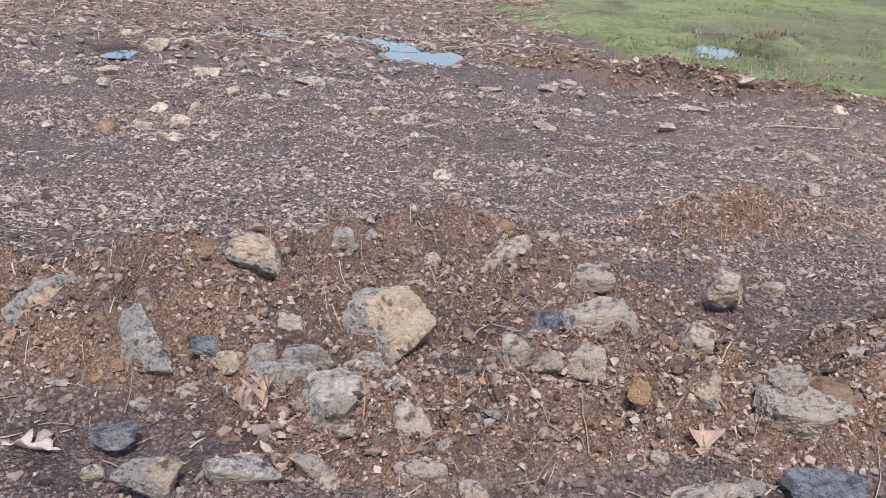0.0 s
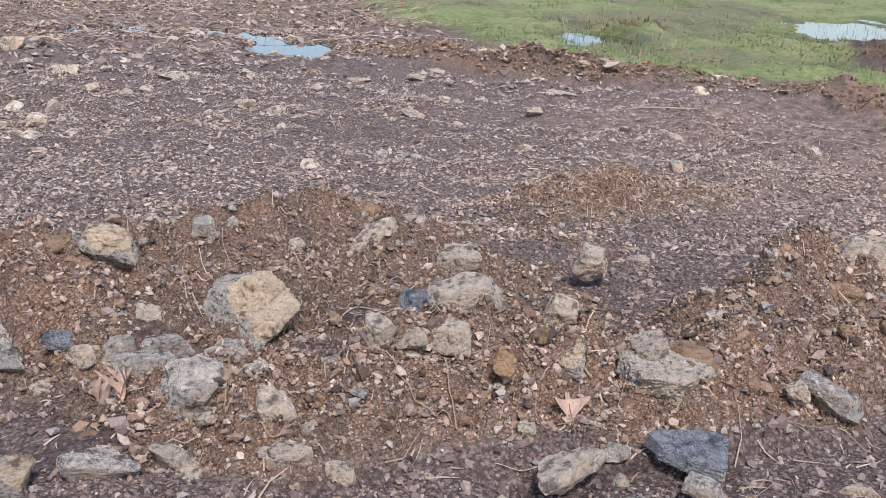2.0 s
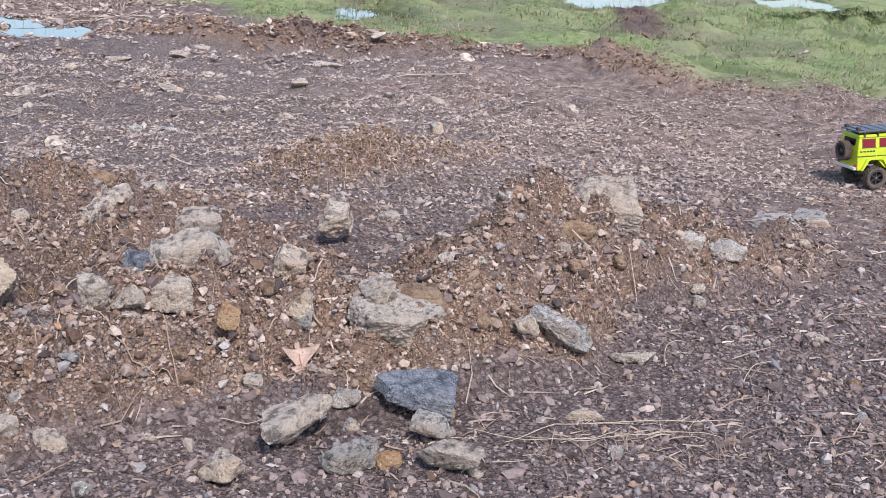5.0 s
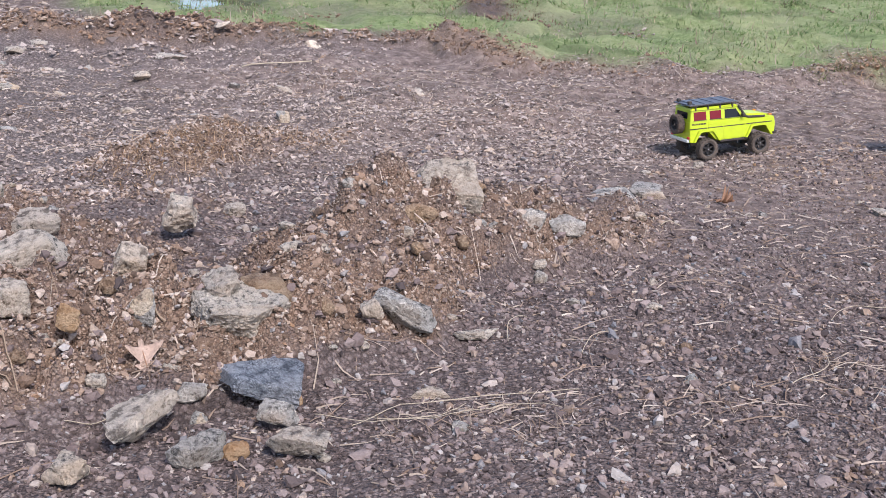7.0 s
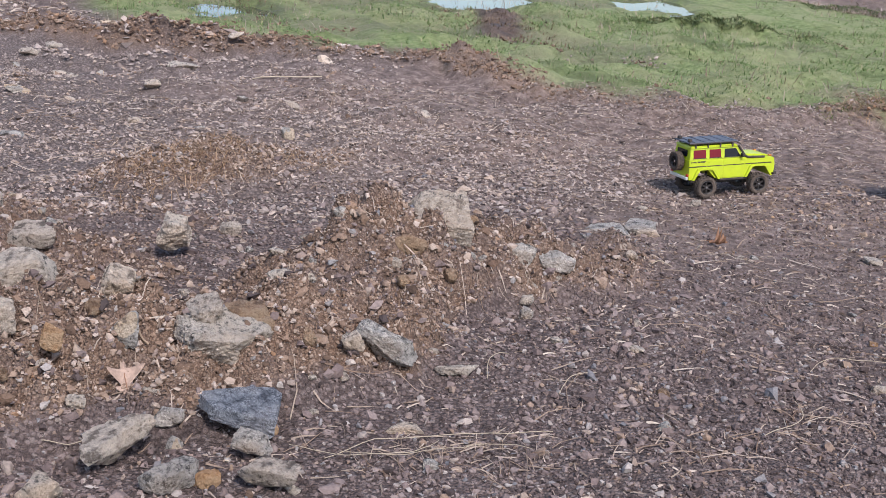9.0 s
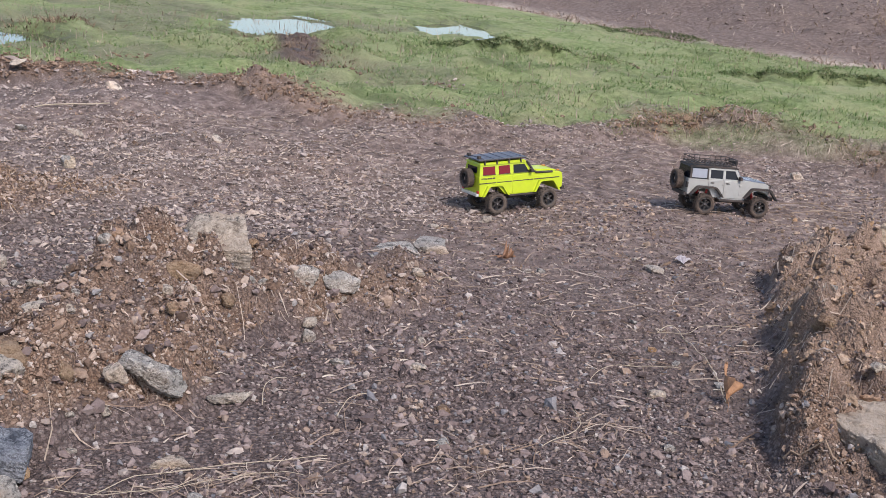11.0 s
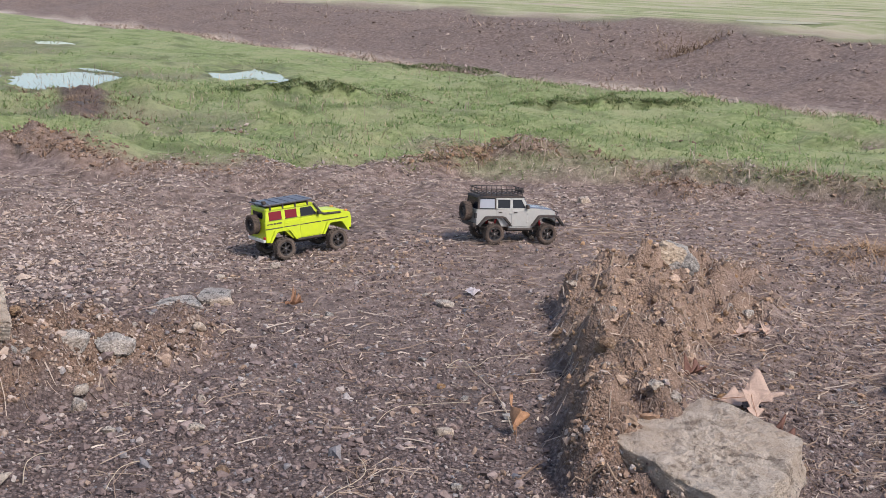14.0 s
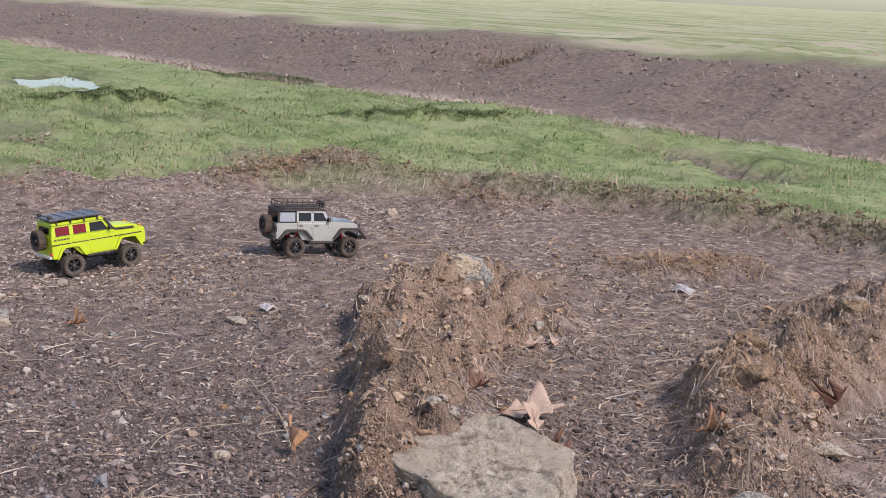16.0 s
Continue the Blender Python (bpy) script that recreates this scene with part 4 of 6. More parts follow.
def tube(bm, pts, radius, count=6):
    """A round bar through the points."""
    rings = []
    pts = [Vector(p) for p in pts]
    for k, p in enumerate(pts):
        way = (pts[min(k + 1, len(pts) - 1)] - pts[max(k - 1, 0)]).normalized()
        q = way.to_track_quat("Z", "Y")
        rings.append([bm.verts.new(p + q @ Vector((radius * math.cos(a), radius * math.sin(a), 0))) for a in np.linspace(0, 2 * math.pi, count, endpoint=False)])
    for a, b in zip(rings, rings[1:]):
        for k in range(count):
            j = (k + 1) % count
            bm.faces.new((a[k], a[j], b[j], b[k]))
    bm.faces.new(rings[0][::-1])
    bm.faces.new(rings[-1])
    return bm


# ---- rocks ----
ROCK_LABELS = {
    "grey": "rough grey concrete-like rock half sunk in soil", "pale": "pale dusty broken stone lying on the soil", "tan": "tan sandstone block with dirty faces",
    "orange": "small orange-brown stone on the soil", "blue": "blue-grey slab of broken asphalt", "slab": "broad dusty tan slab of broken rock", "clod": "crumbly brown clod of dried soil",
}


def rock(x, y, w, d, h, kind, seed, yaw=0, sink=0.28, roll=0, facets=0, planes=(), tip=0, sharp=0, z=None, clean=None, crumbly=1.0):
    """An angular stone w wide, d deep and h high above the soil; z: the height of its middle; clean: the side on which it broke fresh."""
    r = np.random.default_rng(seed * 13 + 5)
    bm = bmesh.new()
    bmesh.ops.create_icosphere(bm, subdivisions=5 if w > 0.23 else 4 if w > 0.08 else 3 if w > 0.052 else 2, radius=1.0)
    p = np.array([v.co[:] for v in bm.verts])
    count = facets or (11 if kind != "clod" else 12)
    box_sides = np.array([(1, 0, 0), (-1, 0, 0), (0, 1, 0), (0, -1, 0), (0, 0, 1), (0, 0, -1)], float)
    normals = np.concatenate([box_sides + r.normal(0, 0.34, (6, 3)), r.normal(0, 1, (count, 3))])
    normals /= np.linalg.norm(normals, axis=1)[:, None]
    dist = np.concatenate([r.uniform(0.52, 0.7, 6), r.uniform(0.62, 0.95, count)])
    for nx, ny, nz, far in planes:
        normals = np.concatenate([normals, np.array([[nx, ny, nz]]) / math.sqrt(nx * nx + ny * ny + nz * nz)])
        dist = np.append(dist, far)
    dots = p @ normals.T
    reach = np.where(dots > 0.1, dist / np.maximum(dots, 0.1), 2.0)
    reach = np.concatenate([reach, np.full((len(p), 1), 1.15)], 1)
    hard = sharp or (34.0 if kind != "clod" else 14.0)
    size = -np.log(np.exp(-hard * reach).sum(1)) / hard
    q = p * size[:, None]
    tall = h / (1 - sink)
    for k, full_size in enumerate((w, d, tall)):
        q[:, k] = ((q[:, k] - q[:, k].min()) / np.ptp(q[:, k]) - 0.5) * full_size
    unit = (w * d * tall) ** (1 / 3) / 2
    out = q / np.linalg.norm(q / np.array([w, d, tall]), axis=1)[:, None] / np.array([w, d, tall])
    crumb = crumbly * (0.16 if kind == "clod" else 0.1)
    push = r.normal(0, 0.008, len(q))
    for f, a in ((1.3, 1.0), (3.0, 0.7), (6.5, 0.55), (13.0, 0.45), (25.0, 0.3)):
        g = q / unit * f
        push = push + crumb * a * vnoise(g[:, 0] + seed, g[:, 1], seed, g[:, 2])
    g = q / unit * 2.2
    chips = vnoise(g[:, 0] - seed, g[:, 1] + 7.7, seed + 3, g[:, 2])
    push = push - crumb * 1.1 * np.clip(chips - 0.25, 0, 1)
    g = q / unit * 1.1
    worn = 0.5 + 0.9 * vnoise(g[:, 0] + 3.1, g[:, 1] - seed, seed + 9, g[:, 2])
    if clean is not None:
        way = np.array(clean) / np.linalg.norm(clean)
        worn = 0.5 + 2.2 * (0.5 - (out / np.linalg.norm(out, axis=1)[:, None]) @ way) + 0.5 * vnoise(2.5 * g[:, 0] + 3.1, 2.5 * g[:, 1] - seed, seed + 9, 2.5 * g[:, 2])
    q = q + out * (push * min(unit, 0.6 * tall))[:, None]
    for v, c in zip(bm.verts, q):
        v.co = c
    me = bpy.data.meshes.new("rock")
    bm.to_mesh(me)
    bm.free()
    me.polygons.foreach_set("use_smooth", np.full(len(me.polygons), kind == "clod"))
    layer = me.attributes.new("worn", "FLOAT", "POINT")
    layer.data.foreach_set("value", np.clip(worn, 0, 1).astype(np.float32))
    me.materials.append(MAT_ROCK[kind])
    ob = new("stone" if w < 0.06 else ("soil_clod" if kind == "clod" else "rock"), me)
    full = h / (1 - sink)
    ob.matrix_world = pose(x, y, ground_z(x, y) + full * (0.5 - sink) if z is None else z, tip + r.uniform(-9, 9) * (1 if w < 0.2 else 0.3), roll + (r.uniform(-11, 11) * (1 if w < 0.2 else 0.3) if not roll else 0), yaw)
    return tagged(ob, ROCK_LABELS[kind], "rock" if w >= 0.06 else "stone", "strewn stones")


# the large stones: middle (x, y, z), width, depth, height, then turn, tilt and the planes that shaped them
rock(-1.18, 3.14, 0.27, 0.2, 0.17, "tan", 1, 21, 0, 3, 3, [(-0.6, 0, 1, 0.5), (0.5, -0.2, 1, 0.5), (0, -1, 0.5, 0.5)], 0, 50, 0.125, (0.2, -0.8, 0.2))
rock(-0.615, 3.3, 0.17, 0.12, 0.13, "tan", 11, 11, 0, 4, 2, [(0, -0.2, 1, 0.5), (0.1, -1, 0.2, 0.5), (1, 0, 0.3, 0.6), (-1, 0, 0.2, 0.62)], -8, 60, 0.27, (0, -0.5, 0.8))
rock(-0.195, 3.13, 0.27, 0.2, 0.235, "tan", 330, 4, 0, 2, 1, [(-0.8, -0.2, -0.75, 0.5), (0.8, -0.2, -0.62, 0.52), (0.12, -0.85, 0.55, 0.36), (-0.6, -0.9, 0, 0.46), (0.75, 0.2, 0.5, 0.66), (-0.35, 0, 1, 0.56)], -6, 60, 0.14, (0.5, -0.7, 0.6))
rock(-0.835, 2.85, 0.27, 0.11, 0.1, "grey", 309, -50, 0, 24, 3, [(0, 0, 1, 0.5), (0, -1, 0.6, 0.45)], 0, 50, 0.12)
rock(-0.28, 2.59, 0.175, 0.14, 0.17, "grey", 6, 7, 0, -8, 2, [(0, -0.35, 1, 0.48), (-0.7, -0.8, 0, 0.5), (0.9, -0.6, -0.25, 0.5), (-0.2, -1, -0.3, 0.5)], 0, 60, 0.115, (0, 0.3, 1))
rock(-0.435, 2.81, 0.17, 0.1, 0.075, "grey", 5, 9, 0, 3, 2, [(0, -0.1, 1, 0.4), (0, -1, 0.2, 0.5)], 0, 60, 0.1, (0, 0.4, 1))
rock(-0.395, 2.91, 0.155, 0.09, 0.07, "grey", 4, 8, 0, -4, 2, [(0, 0, 1, 0.4)], 0, 60, 0.11)
rock(-0.52, 2.89, 0.1, 0.08, 0.08, "grey", 3, 11, 0, 0, 0, (), 0, 50, 0.11)
rock(-0.605, 2.86, 0.07, 0.06, 0.07, "pale", 334, 13, 0, 0, 0, (), 0, 50, 0.105)
rock(-0.665, 2.89, 0.09, 0.07, 0.065, "blue", 2, 13, 0, 5, 0, (), 0, 50, 0.135)
rock(-0.458, 3.04, 0.1, 0.075, 0.07, "pale", 12, -18, 0, 10, 2, [(0.2, -0.3, 1, 0.45)], 0, 60, 0.15, (0, -0.3, 1))
rock(-0.232, 2.945, 0.1, 0.07, 0.07, "grey", 7, 5, 0, 6, 2, (), 0, 50, 0.09)
rock(-0.08, 2.5, 0.105, 0.085, 0.11, "pale", 14, 2, 0, 3, 2, [(0, -0.5, 1, 0.5), (0, -1, 0, 0.5)], 0, 50, 0.132, (0, -0.7, 0.6))
rock(-0.15, 2.61, 0.09, 0.075, 0.075, "clod", 21, 4, 0, 0, 0, (), 0, 0, 0.13)
rock(-0.45, 2.33, 0.18, 0.1, 0.08, "grey", 31, -12, 0, 8, 3, [(0, -0.2, 1, 0.42)], 0, 50, 0.055, (0, -0.2, 1))
rock(-0.66, 2.31, 0.16, 0.1, 0.075, "tan", 39, 16, 0, 4, 3, [(0, -0.2, 1, 0.42)], 0, 50, 0.04, (0.7, -0.2, 0.6))
rock(-0.3, 2.4, 0.11, 0.075, 0.055, "pale", 34, -25, 0, 8, 2, [(0, 0, 1, 0.42)], 0, 50, 0.048)
rock(-0.047, 2.39, 0.12, 0.08, 0.07, "pale", 35, 18, 0, -6, 2, [(0, -0.3, 1, 0.45)], 0, 50, 0.062, (0.2, -0.4, 1))
rock(0.077, 2.375, 0.075, 0.06, 0.06, "pale", 82, 0, 0, 0, 0, (), 0, 50, 0.03)
rock(-0.81, 2.545, 0.125, 0.08, 0.045, "blue", 9, 19, 0, -5, 2, [(0, 0, 1, 0.4)], 0, 50, 0.02)
rock(0.152, 3.78, 0.24, 0.085, 0.075, "pale", 310, 52, 0, -17, 2, [(0, 0, 1, 0.45), (0, -1, 0.3, 0.5)], 0, 60, 0.165, (0, -0.3, 1))
rock(0.445, 3.72, 0.16, 0.1, 0.07, "pale", 20, -4, 0, -4, 2, [(0, -0.2, 1, 0.42)], 0, 50, 0.135, (0, 0, 1))
rock(0.905, 3.75, 0.11, 0.085, 0.12, "pale", 29, -13, 0, 8, 4, (), 0, 40, 0.115, None, 1.5)
rock(0.285, 3.04, 0.13, 0.085, 0.075, "blue", 26, -4, 0, 5, 2, [(0, -0.2, 1, 0.4), (0, -1, 0.2, 0.5)], 0, 60, 0.205, (0, 0, 1))
rock(0.395, 2.94, 0.205, 0.12, 0.1, "pale", 314, -2, 0, -13, 2, [(0, -0.25, 1, 0.42), (0, -1, 0.1, 0.5), (1, 0, 0.4, 0.6), (-1, -0.3, 0.3, 0.62)], 0, 60, 0.275, (0, -0.4, 1))
rock(0.163, 2.72, 0.088, 0.075, 0.1, "pale", 23, -12, 0, 4, 2, [(0, -0.3, 1, 0.5), (-0.6, -0.8, 0, 0.55), (0.7, -0.7, 0, 0.55)], 0, 60, 0.245, (0, 0, 1))
rock(0.243, 2.69, 0.085, 0.07, 0.075, "pale", 24, -5, 0, 0, 2, (), 0, 50, 0.245, (0, -0.2, 1))
rock(0.348, 2.735, 0.105, 0.08, 0.085, "pale", 25, -7, 0, 6, 2, [(0, -0.3, 1, 0.46)], 0, 50, 0.235, (0.2, -0.2, 1))
rock(0.422, 2.825, 0.065, 0.05, 0.045, "blue", 335, 8, 0, 0, 0, (), 0, 50, 0.205)
rock(0.652, 2.87, 0.1, 0.08, 0.085, "pale", 19, -12, 0, 8, 2, [(0.3, -0.2, 1, 0.46)], 0, 40, 0.255, (0, 0, 1), 1.3)
rock(0.478, 2.67, 0.062, 0.05, 0.062, "orange", 40, -20, 0, 14, 2, (), 0, 60, 0.192)
rock(0.655, 2.72, 0.072, 0.06, 0.1, "tan", 13, -13, 0, -6, 2, [(0, -1, 0.4, 0.5)], 0, 50, 0.18, (0, -0.6, 0.6))
rock(0.895, 2.69, 0.26, 0.17, 0.115, "pale", 331, -8, 0, 5, 1, [(0, -0.1, 1, 0.4), (0, -1, -0.35, 0.42), (-0.9, -0.5, -0.3, 0.55), (0.8, -0.6, -0.2, 0.55)], 8, 60, 0.145, (0.3, -0.9, -0.1), 1.2)
rock(0.855, 2.73, 0.1, 0.09, 0.1, "pale", 332, -10, 0, 0, 2, (), 0, 45, 0.205, None, 1.3)
rock(0.97, 2.76, 0.12, 0.09, 0.055, "clod", 333, 10, 0, 6, 0, (), 0, 0, 0.195)
rock(0.922, 2.45, 0.215, 0.15, 0.085, "blue", 72, 14, 0, 5, 2, [(-0.62, -1, 0, 0.34), (0.95, -0.6, 0, 0.45), (0.1, 1, 0, 0.34), (-0.1, -0.22, 1, 0.26)], 10, 70, 0.046, (0.8, -0.7, -0.1), 0.8)
rock(0.707, 2.59, 0.065, 0.05, 0.06, "pale", 74, -11, 0, 0, 0, (), 0, 50, 0.045)
rock(0.732, 2.495, 0.086, 0.06, 0.05, "grey", 73, -12, 0, 0, 2, (), 0, 50, 0.04)
rock(0.59, 2.39, 0.215, 0.1, 0.07, "pale", 312, 38, 0, -8, 2, [(0, 0, 1, 0.42), (0, -1, 0.3, 0.48)], 0, 60, 0.035, (0, -0.2, 1))
rock(1.338, 2.72, 0.19, 0.09, 0.085, "grey", 311, -38, 0, 16, 2, [(0, 0, 1, 0.46)], 0, 50, 0.09, (-0.2, 0, 1))
rock(1.75, 3.47, 0.25, 0.22, 0.12, "slab", 85, -22, 0, 2, 1, [(0, -0.35, 1, 0.3), (-0.7, -0.7, 0.2, 0.6)], 12, 60, 0.235, (0, -0.6, 0.8))
rock(0.905, 2.33, 0.1, 0.055, 0.045, "grey", 313, -40, 0, 4, 2, [(0, 0, 1, 0.42)], 0, 60, 0.03)
rock(0.915, 2.17, 0.145, 0.09, 0.07, "pale", 316, -38, 0, 5, 2, [(0, -0.1, 1, 0.42)], 0, 50, 0.03, (0, 0, 1))
rock(0.7, 2.22, 0.14, 0.08, 0.07, "grey", 77, -5, 0, 3, 2, [(0, -0.2, 1, 0.45)], 0, 50, 0.025)
rock(0.43, 2.22, 0.1, 0.08, 0.06, "pale", 81, 5, 0, -5, 2, [(0, -0.2, 1, 0.45)], 0, 50, 0.025)
rock(1.335, 3.2, 0.12, 0.08, 0.05, "grey", 86, -16, 0, 4, 2, [(0, 0, 1, 0.42)], 0, 50, 0.215)
rock(2.03, 3.43, 0.155, 0.11, 0.085, "grey", 97, -20, 0, 5, 2, [(0, -0.3, 1, 0.44)], 0, 50, 0.1, (0, -0.2, 1))
rock(2.19, 3.42, 0.14, 0.11, 0.085, "grey", 98, -24, 0, -3, 2, [(0, -0.3, 1, 0.44)], 0, 50, 0.065)
rock(2.66, 3.93, 0.2, 0.18, 0.04, "grey", 315, -28, 0, 0.5, 2, [(0, 0, 1, 0.3)], 0, 60, 0.012, (0, 0, 1))
rock(2.84, 3.98, 0.12, 0.14, 0.035, "grey", 336, -40, 0, 0.5, 2, [(0, 0, 1, 0.3)], 0, 60, 0.01)
rock(4.53, 3.05, 0.19, 0.15, 0.15, "tan", 102, -50, 0, 6, 3, [(0.2, -0.1, 1, 0.5), (0.2, -1, 0.3, 0.5)], 0, 50, 0.16, (-0.5, -0.6, 0.8))
rock(3.08, 1.68, 0.64, 0.52, 0.14, "slab", 306, 42, 0, -3, 2, [(0, 0, 1, 0.2), (-1, 0.9, 0, 0.4), (-1, -0.9, 0, 0.52), (-1, 0.35, 0.1, 0.5), (0.75, 0.7, 0.1, 0.5), (0.8, -0.7, 0.1, 0.52), (-0.4, -1, 0.15, 0.42)], 3, 60, 0.045, (0, 0, 1), 1.5)
rock(3.55, 1.13, 0.16, 0.12, 0.06, "grey", 337, -60, 0.3, 4)

# smaller stones, part sunk in the soil
rock(-0.379, 3.542, 0.072, 0.058, 0.066, "grey", 8, 7)
rock(0.058, 2.749, 0.101, 0.056, 0.018, "grey", 10, -1)
rock(0.134, 3.990, 0.100, 0.080, 0.051, "clod", 16, -1)
rock(-0.765, 3.321, 0.073, 0.059, 0.045, "clod", 17, 13)
rock(-0.757, 3.258, 0.075, 0.060, 0.035, "clod", 18, 13)
rock(0.302, 4.139, 0.114, 0.092, 0.040, "pale", 27, -4)
rock(-0.088, 3.653, 0.065, 0.052, 0.033, "pale", 28, 2)
rock(1.153, 4.090, 0.083, 0.066, 0.044, "pale", 30, -15)
rock(-1.033, 2.767, 0.059, 0.044, 0.011, "pale", 32, 21)
rock(-0.825, 2.422, 0.060, 0.048, 0.030, "pale", 33, 19)
rock(0.519, 2.542, 0.041, 0.033, 0.030, "pale", 36, -11)
rock(-0.232, 2.470, 0.053, 0.043, 0.018, "pale", 37, 6)
rock(-0.128, 3.493, 0.072, 0.057, 0.030, "pale", 38, 3)
rock(-0.933, 2.796, 0.052, 0.042, 0.023, "orange", 41, 19)
rock(-0.881, 2.800, 0.037, 0.030, 0.025, "orange", 42, 18)
rock(-2.607, 8.079, 0.198, 0.158, 0.068, "pale", 44, 18)
rock(-2.469, 7.866, 0.174, 0.107, 0.031, "pale", 45, 18)
rock(-1.914, 8.120, 0.198, 0.158, 0.057, "pale", 46, 13)
rock(-1.693, 6.893, 0.095, 0.076, 0.071, "pale", 47, 14)
rock(-1.887, 6.457, 0.122, 0.097, 0.038, "pale", 48, 16)
rock(-1.682, 6.502, 0.113, 0.090, 0.030, "pale", 49, 15)
rock(-1.158, 7.962, 0.213, 0.170, 0.041, "pale", 50, 8)
rock(-0.595, 7.103, 0.139, 0.111, 0.051, "pale", 51, 5)
rock(0.093, 8.512, 0.185, 0.140, 0.033, "pale", 52, -0)
rock(0.509, 8.540, 0.145, 0.116, 0.044, "pale", 53, -3)
rock(0.682, 8.838, 0.128, 0.103, 0.036, "pale", 54, -4)
rock(-0.706, 8.473, 0.124, 0.099, 0.039, "pale", 55, 5)
rock(1.495, 7.977, 0.212, 0.120, 0.038, "pale", 56, -10)
rock(0.687, 8.074, 0.098, 0.079, 0.027, "pale", 57, -5)
rock(1.221, 7.327, 0.107, 0.086, 0.045, "pale", 58, -9)
rock(-1.572, 7.421, 0.091, 0.073, 0.053, "pale", 59, 12)
rock(-1.305, 7.082, 0.087, 0.070, 0.030, "pale", 60, 11)
rock(-1.690, 6.117, 0.107, 0.085, 0.024, "pale", 61, 16)
rock(-2.591, 7.297, 0.108, 0.086, 0.041, "pale", 62, 20)
rock(-3.215, 8.170, 0.100, 0.080, 0.049, "pale", 63, 22)
rock(-2.534, 9.076, 0.198, 0.159, 0.089, "pale", 64, 16)
rock(0.906, 9.679, 0.117, 0.093, 0.079, "pale", 65, -5)
rock(1.952, 6.630, 0.097, 0.078, 0.033, "pale", 66, -16)
rock(-0.195, 7.866, 0.096, 0.077, 0.038, "pale", 67, 2)
rock(1.980, 8.696, 0.126, 0.101, 0.035, "pale", 68, -13)
rock(0.431, 6.885, 0.168, 0.135, 0.034, "tan", 69, -3)
rock(1.755, 5.839, 0.072, 0.058, 0.059, "tan", 70, -16)
rock(1.176, 9.828, 0.212, 0.170, 0.129, "tan", 71, -7)
rock(1.242, 2.679, 0.066, 0.052, 0.042, "pale", 75, -21)
rock(0.786, 2.227, 0.064, 0.051, 0.038, "orange", 78, -12)
rock(0.969, 2.445, 0.047, 0.038, 0.024, "orange", 79, -15)
rock(0.526, 2.541, 0.040, 0.032, 0.027, "pale", 83, -5)
rock(0.742, 2.434, 0.046, 0.037, 0.027, "tan", 84, -10)
rock(1.092, 2.942, 0.072, 0.057, 0.032, "pale", 87, -13)
rock(1.133, 3.176, 0.051, 0.041, 0.020, "pale", 88, -13)
rock(2.531, 3.496, 0.052, 0.042, 0.027, "pale", 89, -31)
rock(1.549, 2.689, 0.127, 0.057, 0.023, "pale", 90, -23)
rock(1.303, 2.398, 0.102, 0.057, 0.018, "pale", 91, -20)
rock(1.992, 3.230, 0.061, 0.048, 0.030, "pale", 92, -26)
rock(1.499, 3.130, 0.035, 0.028, 0.031, "pale", 93, -19)
rock(2.143, 2.732, 0.048, 0.038, 0.012, "pale", 94, -32)
rock(1.931, 2.849, 0.043, 0.034, 0.017, "pale", 95, -28)
rock(2.836, 3.901, 0.097, 0.078, 0.025, "pale", 96, -32)
rock(1.951, 3.122, 0.046, 0.037, 0.045, "grey", 99, -26)
rock(1.584, 3.261, 0.118, 0.094, 0.049, "clod", 100, -20)
rock(1.120, 2.676, 0.042, 0.034, 0.043, "clod", 101, -15)
rock(3.578, 3.422, 0.079, 0.063, 0.026, "pale", 103, -39)
rock(2.140, 2.731, 0.050, 0.040, 0.015, "pale", 104, -26)
rock(2.723, 2.340, 0.056, 0.045, 0.023, "pale", 105, -39)
rock(3.329, 4.342, 0.050, 0.040, 0.029, "pale", 106, -30)
rock(5.72, 1.87, 0.15, 0.106, 0.073, "pale", 107, -66)
rock(5.819, 4.877, 0.090, 0.072, 0.040, "pale", 108, -44)
rock(4.033, 1.178, 0.148, 0.072, 0.027, "pale", 109, -67)
rock(0.97, 2.75, 0.15, 0.1, 0.05, "clod", 333, 10, 0.35)


for n, (x, y, w) in enumerate(((3.35, 2.3, 0.1), (3.6, 2.65, 0.09), (5.4, 1.75, 0.13), (5.6, 1.8, 0.11), (4.4, 1.66, 0.11), (4.2, 1.5, 0.1), (6.9, 5.25, 0.12), (7.1, 5.0, 0.1), (6.1, 6.25, 0.11))):
    rock(x, y, w, 0.75 * w, 0.26 * w, "clod", 500 + n, 37 * n, 0.5)


# ---- medium stones, leaves, stalks and tufts ----
def stone_shapes():
    shapes = []
    for k, (kind, w, d, h) in enumerate([("pale", 1, 0.75, 0.4), ("grey", 1, 0.7, 0.5), ("tan", 1, 0.8, 0.55), ("clod", 1, 0.85, 0.6), ("pale", 1, 0.6, 0.3), ("grey", 1, 0.8, 0.35), ("orange", 1, 0.8, 0.5), ("pale", 1, 0.9, 0.55)]):
        ob = rock(0.055 * k, 3.0, 0.05, 0.05 * d, 0.05 * h, kind, 400 + k)
        shapes.append((ob, kind))
    return shapes


SHAPES = stone_shapes()
pick = random.Random(5)


